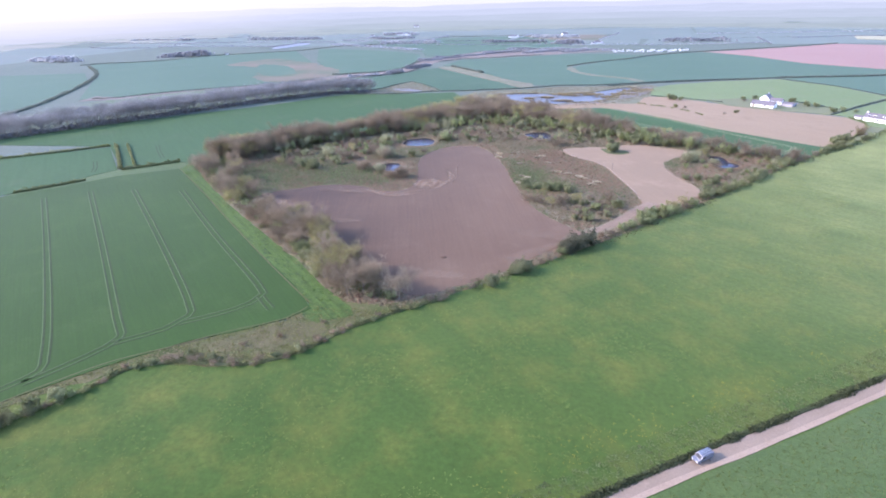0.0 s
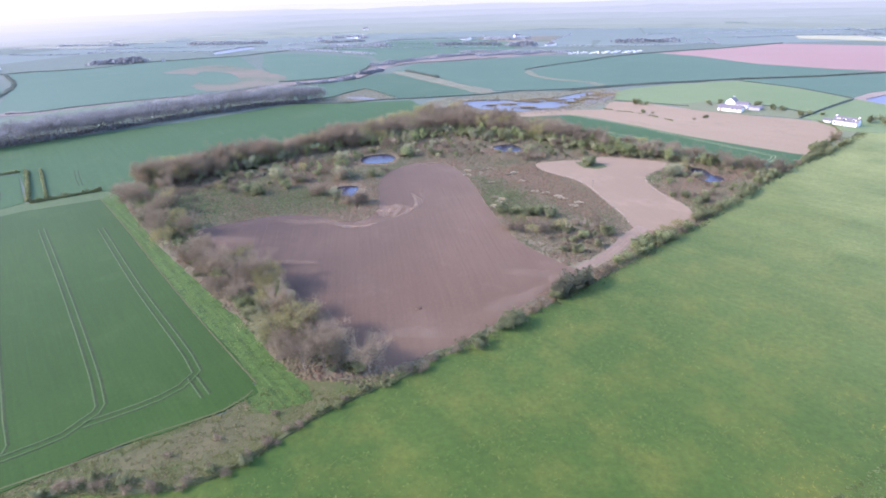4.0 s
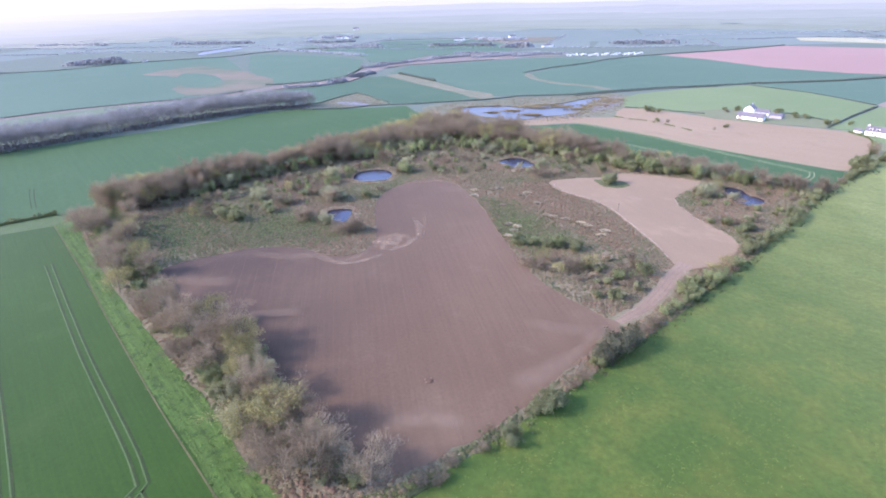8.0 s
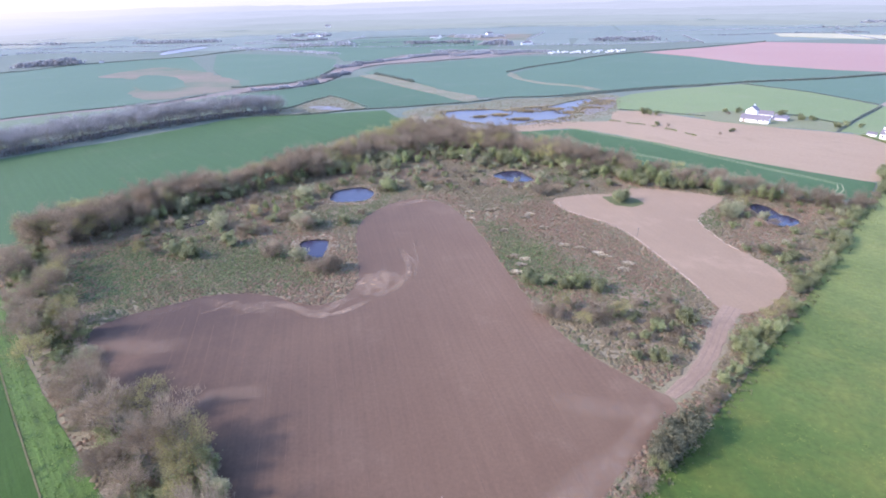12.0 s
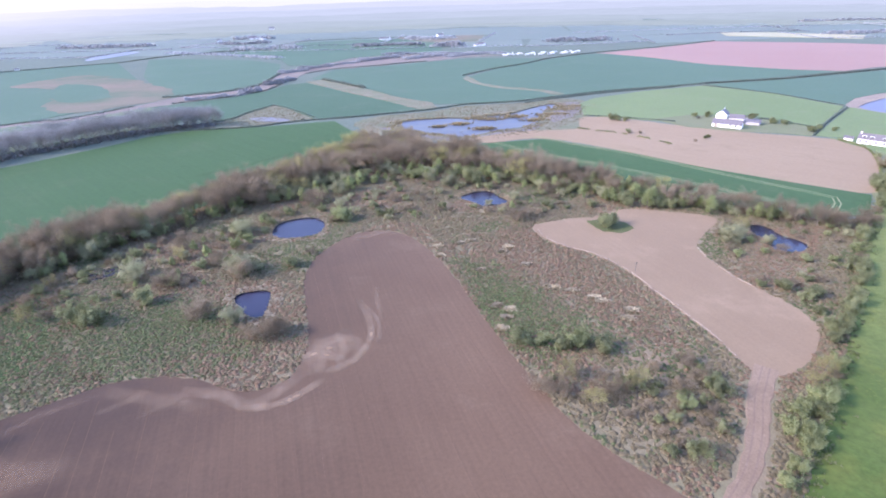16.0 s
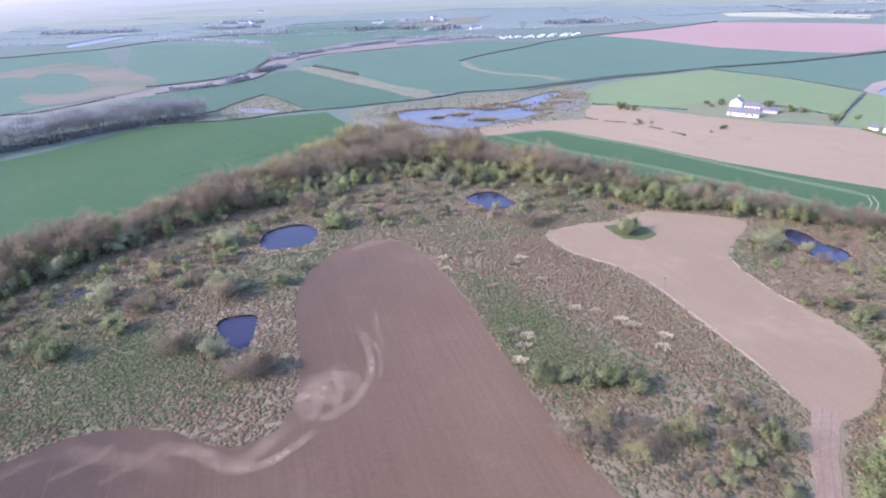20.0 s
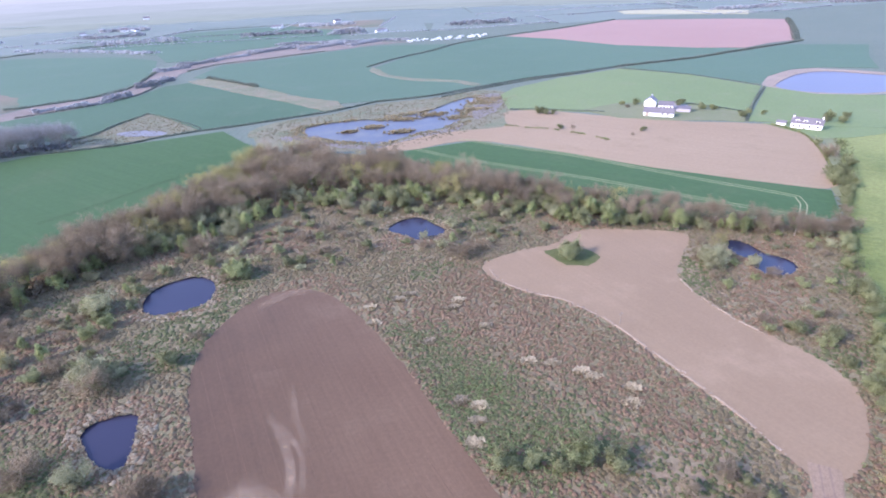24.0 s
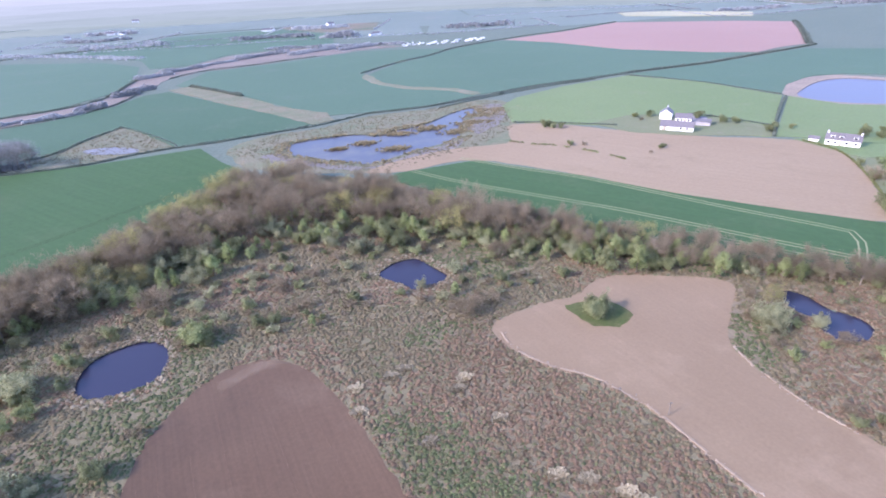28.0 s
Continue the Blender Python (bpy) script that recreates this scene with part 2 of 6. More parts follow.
M_FIELD_BANK = land("crumbled_bank", (0.27, 0.205, 0.14), (0.32, 0.25, 0.175), (0.19, 0.145, 0.10), 0.15, 0.6, 3.0, rough=0.9, bump=0.8, spec=0.08)
# lane-side growth, with shade in the dip put into its leaf colour
M_SHADED_BANK = leafy("shaded_bank_leaves", (0.052, 0.072, 0.030), (0.100, 0.118, 0.050), 0.85)
# twigs of the far belt are greyed, haze put into their colour
M_HAZED_TWIG = leafy("hazed_bare_twigs", (0.208, 0.218, 0.214), (0.312, 0.318, 0.312), 0.85, through_light=0.5)
M_SCRUB = land("stream_scrub", (0.190, 0.165, 0.140), (0.225, 0.190, 0.165), (0.145, 0.160, 0.115), 0.03, 0.12, 0.6, rough=0.9, spec=0.08, sheen=0.0)
M_WET = land("wet_marsh_floor", (0.165, 0.170, 0.180), (0.185, 0.188, 0.20), (0.150, 0.145, 0.120), 0.06, 0.2, 1.2, rough=0.6, spec=0.3, sheen=0.0)
M_MUD = land("lake_mud", (0.150, 0.130, 0.115), (0.185, 0.165, 0.140), (0.20, 0.185, 0.12), 0.06, 0.3, 1.2, rough=0.7, spec=0.3, sheen=0.0)
# bent crop beside the ruts, in a wheat colour lit brighter
M_CRUSHED_LIT = land("lit_bent_crop_edge", (0.060, 0.105, 0.032), (0.072, 0.115, 0.038), (0.085, 0.118, 0.045), 0.05, 0.6, 3.0, rough=0.85, spec=0.1)
# crop colours paled to stand for haze over the distance
M_FAR_GREEN = land("hazed_green_crop", (0.121, 0.164, 0.127), (0.132, 0.173, 0.136), (0.145, 0.175, 0.143), 0.003, 0.012, 0.1, rough=0.8, spec=0.1, sheen=0.0, grainy=0.06)
M_FAR_FIELD = land("hazed_farmland", (0.152, 0.189, 0.160), (0.165, 0.200, 0.171), (0.185, 0.202, 0.178), 0.003, 0.012, 0.1, rough=0.8, spec=0.1, sheen=0.0, grainy=0.06)
M_WHITE = plain("white_render", (0.78, 0.78, 0.76), (0.84, 0.84, 0.82), 1.5, 0.7)
M_SLATE = plain("slate_roof", (0.115, 0.105, 0.115), (0.17, 0.155, 0.16), 2.5, 0.6, bump=0.3)
M_EDGE = land("bare_field_edge", (0.089, 0.089, 0.036), (0.115, 0.104, 0.047), (0.072, 0.085, 0.031), 0.1, 0.5, 3.0, rough=0.9, spec=0.1)
M_BANK = land("weedy_bank", (0.064, 0.086, 0.024), (0.108, 0.102, 0.042), (0.152, 0.128, 0.068), 0.08, 0.3, 1.4, rough=0.9, bump=0.9, spec=0.08)
M_LANE_SIDE = land("worn_lane_side", (0.306, 0.225, 0.157), (0.340, 0.255, 0.183), (0.255, 0.196, 0.128), 0.1, 0.5, 3.0, rough=0.9, bump=0.5, spec=0.1)
M_DARK_DUST = land("rutted_soil", (0.185, 0.130, 0.090), (0.205, 0.148, 0.105), (0.23, 0.168, 0.12), 0.1, 0.5, 3.0, rough=0.9, bump=0.4, spec=0.1)
# a deeper barley with the same haze tint in its colour
M_BARLEY_DEEP = land("hazed_deep_barley", (0.062, 0.114, 0.066), (0.070, 0.123, 0.074), (0.084, 0.126, 0.080), 0.006, 0.025, 0.3, rough=0.75, spec=0.12, sheen=0.0, grainy=0.06)
M_PASTURE_DULL = land("worn_pasture", (0.118, 0.160, 0.098), (0.132, 0.170, 0.106), (0.145, 0.165, 0.115), 0.01, 0.05, 0.6, rough=0.8, spec=0.12, sheen=0.0, grainy=0.08)
M_GARDEN = land("mown_olive_lawn", (0.150, 0.172, 0.092), (0.172, 0.182, 0.104), (0.195, 0.185, 0.125), 0.04, 0.15, 0.8, rough=0.85, spec=0.1, sheen=0.0, grainy=0.1)
M_YARD = land("grey_gravel_yard", (0.24, 0.225, 0.23), (0.28, 0.26, 0.265), (0.22, 0.21, 0.20), 0.1, 0.4, 2.0, rough=0.9, spec=0.1, sheen=0.0)
M_SHORE = land("bare_reservoir_bank", (0.25, 0.205, 0.165), (0.29, 0.235, 0.185), (0.20, 0.185, 0.13), 0.03, 0.1, 0.6, rough=0.9, spec=0.1, sheen=0.0)
M_YELLOW = land("pale_yellow_crop", (0.29, 0.28, 0.16), (0.33, 0.30, 0.18), (0.26, 0.27, 0.16), 0.006, 0.03, 0.3, rough=0.8, spec=0.2)
M_STONE = plain("pale_clods", (0.17, 0.128, 0.09), (0.33, 0.265, 0.195), 3.0, 0.9)
M_GLASS_DARK = plain("window_glass", (0.03, 0.035, 0.045), (0.05, 0.055, 0.065), 1.0, 0.08, bump=0.0)
M_WOOD = plain("weathered_wood", (0.26, 0.22, 0.17), (0.36, 0.31, 0.25), 8.0, 0.85)

def water(name, silt, rough=0.1, shoal=None):
    """Still water over a dark or silty bed, with small ripples; shoals show through where it is shallow."""
    m, n, l, p = node_mat(name)
    pos = n.new("ShaderNodeNewGeometry").outputs["Position"]
    p.inputs["Base Color"].default_value = rgb(silt)
    if shoal:
        l.new(blend(n, l, ramp(n, l, noise_node(n, l, pos, 0.07, 6, 0.7), 0.46, 0.66), silt, shoal), p.inputs["Base Color"])
    p.inputs["Roughness"].default_value, p.inputs["IOR"].default_value = rough, 1.33
    b = n.new("ShaderNodeBump")
    b.inputs["Strength"].default_value, b.inputs["Distance"].default_value = 0.25, 0.05
    l.new(noise_node(n, l, pos, 1.5, 3), b.inputs["Height"])
    l.new(b.outputs["Normal"], p.inputs["Normal"])
    return m


M_WATER = water("pond_water", (0.030, 0.030, 0.052), 0.14)
# lake and reservoir base tones also stand for the pale sky they reflect
M_WATER_SILTY = water("silty_lake_water", (0.060, 0.060, 0.085), 0.32, (0.110, 0.100, 0.090))
M_WATER_OPEN = water("open_reservoir_water", (0.100, 0.100, 0.150), 0.42)


def dusty(name, a, b):
    """Loose dry soil scattered thinly over a field; its cover thins out towards the edges."""
    m, n, l, p = node_mat(name)
    pos = n.new("ShaderNodeNewGeometry").outputs["Position"]
    l.new(blend(n, l, ramp(n, l, noise_node(n, l, pos, 1.5, 4), 0.3, 0.7), a, b), p.inputs["Base Color"])
    cover = n.new("ShaderNodeAttribute")
    cover.attribute_name = "cover"
    mul = n.new("ShaderNodeMath")
    mul.operation = "MULTIPLY"
    l.new(cover.outputs["Fac"], mul.inputs[0])
    l.new(ramp(n, l, noise_node(n, l, pos, 0.5, 5, 0.6), 0.2, 0.7), mul.inputs[1])
    l.new(mul.outputs[0], p.inputs["Alpha"])
    p.inputs["Roughness"].default_value, p.inputs["Specular IOR Level"].default_value = 0.95, 0.1
    return m


M_SCUFF = dusty("scuffed_dry_soil", (0.28, 0.20, 0.132), (0.34, 0.25, 0.175))

# ---- geometry helpers ----
def solid(name, verts, faces, material, parent=None, label="", smooth=False):
    """One mesh object from arrays, under a parent where one is given."""
    me = bpy.data.meshes.new(name)
    me.from_pydata([tuple(v) for v in verts], [], [tuple(f) for f in faces])
    me.materials.append(material)
    if smooth:
        me.polygons.foreach_set("use_smooth", [True] * len(me.polygons))
    ob = new(name, me)
    ob.parent = parent
    return tagged(ob, label)


def part(name, bm, material, parent, label=""):
    me = bpy.data.meshes.new(name)
    bm.to_mesh(me)
    bm.free()
    me.materials.append(material)
    ob = new(name, me)
    ob.parent = parent
    return tagged(ob, label)


def curve(pts, step=3.0, closed=False):
    """Catmull-Rom line through the points, as an array of x, y."""
    p = np.array(pts, float)
    k = len(p)
    out = []
    for i in range(k if closed else k - 1):
        if closed:
            a, b, c, d = p[i - 1], p[i], p[(i + 1) % k], p[(i + 2) % k]
        else:
            a, b, c, d = p[max(i - 1, 0)], p[i], p[i + 1], p[min(i + 2, k - 1)]
        m = max(1, int(np.hypot(*(c - b)) / step))
        for j in range(m):
            t = j / m
            out.append(0.5 * (2 * b + (c - a) * t + (2 * a - 5 * b + 4 * c - d) * t * t + (3 * b - a - 3 * c + d) * t ** 3))
    if not closed:
        out.append(p[-1])
    return np.array(out)


def corners(pts, step=6.0):
    """The outline of a field with straight sides, cut into steps."""
    p = np.array(pts, float)
    out = []
    for a, b in zip(p, np.roll(p, -1, 0)):
        m = max(1, int(np.hypot(*(b - a)) / step))
        out += [a + (b - a) * j / m for j in range(m)]
    return np.array(out)


def inside(poly, xy):
    x, y = xy[:, 0], xy[:, 1]
    hit = np.zeros(len(xy), bool)
    for a, b in zip(poly, np.roll(poly, -1, 0)):
        cross = (a[1] > y) != (b[1] > y)
        with np.errstate(divide="ignore", invalid="ignore"):
            hit ^= cross & (x < (b[0] - a[0]) * (y - a[1]) / (b[1] - a[1]) + a[0])
    return hit


def sheet(name, outline, z, material, label, category, depth=0.3, ragged=0.0, kind="structure", seed=1, holes=()):
    """A field or other patch of ground with an edge of some depth, and holes where ponds lie in it."""
    rng = np.random.default_rng(seed)
    o = np.array(outline, float)
    loops = [o + rng.normal(0, ragged, o.shape) if ragged else o, *holes]
    v, f, start = [], [], 0
    flat = [[Vector((x, y, 0)) for x, y in lp] for lp in loops]
    for lp in loops:
        k = len(lp)
        v += [(x, y, z) for x, y in lp]
    top = len(v)
    tris = [tuple(t) for t in geometry.tessellate_polygon(flat)]
    for a, b, c in tris:
        (ax, ay, _), (bx, by, _), (cx, cy, _) = v[a], v[b], v[c]
        up = (bx - ax) * (cy - ay) - (by - ay) * (cx - ax) > 0
        f.append((a, b, c) if up else (a, c, b))
    v += [(x, y, z - depth) for x, y, _ in v[:top]]
    for lp in loops:
        k = len(lp)
        for i in range(k):
            j = (i + 1) % k
            f.append((start + i, start + j, top + start + j, top + start + i))
        start += k
    return tagged(solid(name, v, f, material), label, category, kind=kind)


def ribbon(line, width, z, thick=0.04):
    """Vertices and faces of a low strip along a line; width may be a number or one for each point."""
    d = np.gradient(line, axis=0)
    d /= np.maximum(np.hypot(d[:, 0], d[:, 1]), 1e-6)[:, None]
    side = np.stack([-d[:, 1], d[:, 0]], 1) * (np.broadcast_to(width, len(line)) / 2)[:, None]
    v, f = [], []
    for q, s in zip(line, side):
        v += [(q[0] + s[0], q[1] + s[1], z - thick), (q[0] + s[0] * 0.9, q[1] + s[1] * 0.9, z), (q[0] - s[0] * 0.9, q[1] - s[1] * 0.9, z), (q[0] - s[0], q[1] - s[1], z - thick)]
    for i in range(len(line) - 1):
        f += [(4 * i + k + 1, 4 * i + k, 4 * i + k + 4, 4 * i + k + 5) for k in range(3)]
    return v, f


def grown(poly, by):
    c = poly.mean(0)
    r = np.hypot(*(poly - c).T)
    return c + (poly - c) * (1 + by / r)[:, None]


# ---- the plan ----
POND_A = curve([(-61, 150), (-60, 159), (-50, 164), (-43, 158), (-43, 148), (-51, 144), (-58, 145)], 2, True)
POND_B = curve([(8.8, 181), (11.5, 186), (15, 188.5), (21.5, 189), (25.5, 182), (28.5, 175.5), (24, 172), (20.5, 172.5), (18.4, 170), (14.5, 175)], 1.5, True)
POND_C = curve([(-58.5, 102), (-56.5, 106), (-49.5, 106.5), (-47.5, 101.5), (-47.3, 92), (-53, 94)], 1.5, True)
POND_D = curve([(110, 145), (113.5, 145.5), (116, 142.5), (116.8, 136), (120, 131.5), (120, 126.5), (115, 123), (109.5, 123.8), (107.5, 127.5), (109, 130.5), (111.5, 132.5), (108.3, 134.8), (108.3, 140.5)], 1.2, True)
LAKE = curve([(-27, 328), (-20, 339), (1, 343), (13, 342), (20, 336), (26, 340), (33, 345), (50, 352), (71, 374), (86, 384), (89, 373), (78, 362), (72, 347), (64, 321), (55, 311), (39, 303), (27, 295), (13, 288), (0, 296), (-11, 305), (-22, 313)], 3, True)
RESERVOIR = curve([(287, 341), (298, 352), (316, 365), (337, 376), (358, 377), (373, 361), (385, 339), (372, 315), (347, 304), (316, 305), (298, 315), (288, 327)], 6, True)
PONDS = (POND_A, POND_B, POND_C, POND_D, LAKE, RESERVOIR)

SOIL = curve([(-96, 47), (-81, 61), (-70, 67), (-55, 67), (-43, 62), (-34, 66), (-32, 78), (-36, 95), (-41, 115), (-39, 132), (-31, 145), (-21, 149), (-11, 144), (-3, 131), (5, 112), (12, 89), (19, 68.5), (25, 53.5), (31.5, 43.5), (41, 33),
              (47, 27), (40, 18), (31, 7), (20, -8), (8, -20), (-3, -27), (-12, -21), (-27, -12), (-38, 0), (-47, 12), (-62, 17), (-80, 29)], 2.5, True)
SOIL_TWO = curve([(34, 149), (36, 139), (43, 130.3), (49.5, 125.2), (55.5, 116), (59.7, 103), (63.5, 90), (66.4, 79), (68.5, 68), (71, 63), (76, 63), (85, 69), (93, 79), (94.5, 89), (90, 100), (86.4, 109), (84.6, 120), (84.8, 129), (91, 138), (101, 149), (100, 155), (88, 160), (74, 164), (66, 162), (59, 157), (46, 155)], 2.5, True)
TRACK = curve([(73, 66), (66, 56), (61, 47), (54, 37), (46, 29)], 2)
WHEAT = corners([(-240, 2), (-217, 24), (-201, 41), (-187, 62), (-163, 79), (-122, 43), (-91, 15), (-57, -14), (-40, -28), (-29, -39.5), (-33.5, -46), (-43, -54), (-53, -60.5), (-66, -74), (-80, -91), (-120, -140), (-190, -90)], 5)
VERGE = corners([(-163, 79), (-122, 43), (-91, 15), (-57, -15), (-31, -37), (-24, -38), (-22, -34), (-33, -25), (-47, -12), (-67, 4), (-93, 25), (-125, 53), (-165, 91)], 4)
RESERVE = corners([(-165, 91), (-125, 53), (-67, 4), (-22, -34), (-4, -34), (14, -18), (32, 1), (58, 29), (99, 77), (131, 117), (156, 148), (138, 149), (122, 158), (105, 172), (92, 186), (70, 209), (44, 234), (19, 263), (-20, 284), (-45, 272), (-63, 230), (-88, 192), (-105, 168), (-124, 148), (-146, 124), (-163, 103)], 8)
MEADOW = corners([(-60, -71), (-37, -67), (-27, -62), (-14, -45), (-3, -35), (14, -18), (32, 1), (58, 29), (99, 77), (131, 117), (162, 155), (190, 184), (228, 228), (262, 234), (420, 110), (250, 40), (118, -36), (80, -62), (46, -88), (-20, -140), (-100, -140), (-78, -100), (-68, -80)], 8)
STRIP = corners([(24, 270), (62, 277), (99, 244), (124, 215), (148, 193), (173, 172), (158, 152), (138, 150), (122, 159), (105, 173), (92, 187), (70, 210), (44, 235), (19, 264)], 8)
FALLOW = curve([(10, 276), (34, 291), (58, 299), (85, 300), (90, 320), (98, 334), (118, 329), (145, 305), (180, 279), (217, 258), (216, 231), (195, 197), (174, 174), (148, 194), (124, 216), (99, 245), (62, 278), (30, 272)], 6, True)
FAR_CROP = corners([(-165, 92), (-146, 125), (-124, 149), (-105, 169), (-88, 193), (-63, 231), (-45, 273), (-40, 290), (-56, 312), (-72, 342), (-123, 328), (-165, 322), (-184, 309), (-199, 284), (-225, 250), (-251, 226), (-272, 203), (-292, 182), (-345, 106), (-242, 116), (-193, 72), (-172, 90)], 8)
SMALL_FIELD = corners([(-285, 78), (-240, 114), (-196, 72), (-216, 30), (-240, 2)], 8)


def bowl(x, y):
    """The ground's height: flat but for the beds of the ponds."""
    z = np.zeros(x.shape)
    xy = np.stack([x.ravel(), y.ravel()], 1)
    for p in PONDS:
        d = np.min(np.hypot(xy[:, None, 0] - p[None, ::2, 0], xy[:, None, 1] - p[None, ::2, 1]), 1)
        z -= np.where(inside(p, xy), np.minimum(0.5 + d * 0.3, 1.5), 0).reshape(z.shape)
    return z


def graded(lo, hi, step, end, grow=1.25):
    a = list(np.arange(lo, hi, step))
    s = step
    left, right = [lo], [a[-1]]
    while left[-1] > -end or right[-1] < end:
        s *= grow
        left.append(max(left[-1] - s, -end))
        right.append(min(right[-1] + s, end))
    return np.array(sorted(set(left[1:] + a + right[1:])))


def build_ground():
    gx, gy = graded(-70, 410, 2.5, 4600), graded(80, 395, 2.5, 4600)
    X, Y = np.meshgrid(gx, gy)
    near = (X > -80) & (X < 420) & (Y > 70) & (Y < 400)
    Z = np.zeros(X.shape)
    Z[near] = bowl(X[near], Y[near])
    w = len(gx)
    idx = np.arange((len(gy) - 1) * w).reshape(-1, w)[:, :-1].ravel()
    solid("ground", np.stack([X.ravel(), Y.ravel(), Z.ravel()], 1), np.stack([idx, idx + 1, idx + w + 1, idx + w], 1), M_GROUND)
    tagged(bpy.data.objects["ground"], "wide flat farmland of grass and crops reaching the horizon", "ground", kind="structure")


build_ground()

# ---- fields, water, lane ----
rough_ground = sheet("rough_grassland", np.where(((RESERVE[:, 1] < 90 - 0.78 * (RESERVE[:, 0] + 165)) & (RESERVE[:, 0] < -15))[:, None], RESERVE - 3.0, RESERVE), 0.06, M_ROUGH, "rough tussocky nature reserve of dry grass and scrub", "grassland", 0.2, 0.6, holes=[POND_A, POND_B, POND_C, POND_D])
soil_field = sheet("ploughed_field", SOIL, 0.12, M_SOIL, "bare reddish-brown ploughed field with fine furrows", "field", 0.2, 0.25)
soil_field_two = sheet("harrowed_field", SOIL_TWO, 0.12, M_SOIL_PALE, "pale pinkish harrowed seed bed inside the reserve", "field", 0.2, 0.25)
wheat_field = sheet("wheat_field", WHEAT, 0.25, M_WHEAT, "dark green young wheat with wheel tramlines", "field", 0.4)
verge = sheet("grass_verge", VERGE, 0.18, M_VERGE, "bright green strip of tall grass beside the wheat", "verge", 0.3, 0.3)
meadow = sheet("meadow", MEADOW, 0.10, M_MEADOW, "wide green meadow speckled with yellow flowers", "meadow", 0.3)
sheet("outlying_grassland", [(-420, -420), (520, -420), (520, 60), (300, 50), (120, -45), (0, -70), (-60, -66), (-120, -100), (-190, -80), (-420, 60)], 0.05, M_MEADOW, "open green grassland beyond the lane and the wheat", "grassland", 0.2)
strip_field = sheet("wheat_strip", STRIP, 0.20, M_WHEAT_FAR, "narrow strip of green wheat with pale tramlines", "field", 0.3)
fallow_field = sheet("fallow_field", FALLOW, 0.12, M_FALLOW, "bare pale brown fallow field below the farmhouses", "field", 0.25, 0.5)
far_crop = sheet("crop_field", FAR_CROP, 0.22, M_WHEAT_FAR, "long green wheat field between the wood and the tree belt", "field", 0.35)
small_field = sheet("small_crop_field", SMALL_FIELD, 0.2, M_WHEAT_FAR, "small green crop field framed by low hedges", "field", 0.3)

for name, outline, label in (("pond", POND_A, "oval blue pond among dry rough grass"), ("pond", POND_B, "small blue pond fringed with reeds"), ("pond", POND_C, "small dark pond beside willow scrub"), ("pond", POND_D, "dark curved pond at the edge of the reserve"),
                             ("marsh_lake", LAKE, "shallow marsh lake with reedy islets"), ("reservoir", RESERVOIR, "large pale blue reservoir with a bare shore")):
    centre = outline.mean(0)
    sheet(name, centre + (outline - centre) * 1.03, -0.25, M_WATER if name == "pond" else M_WATER_OPEN if name == "reservoir" else M_WATER_SILTY, label, "water", 0.02)

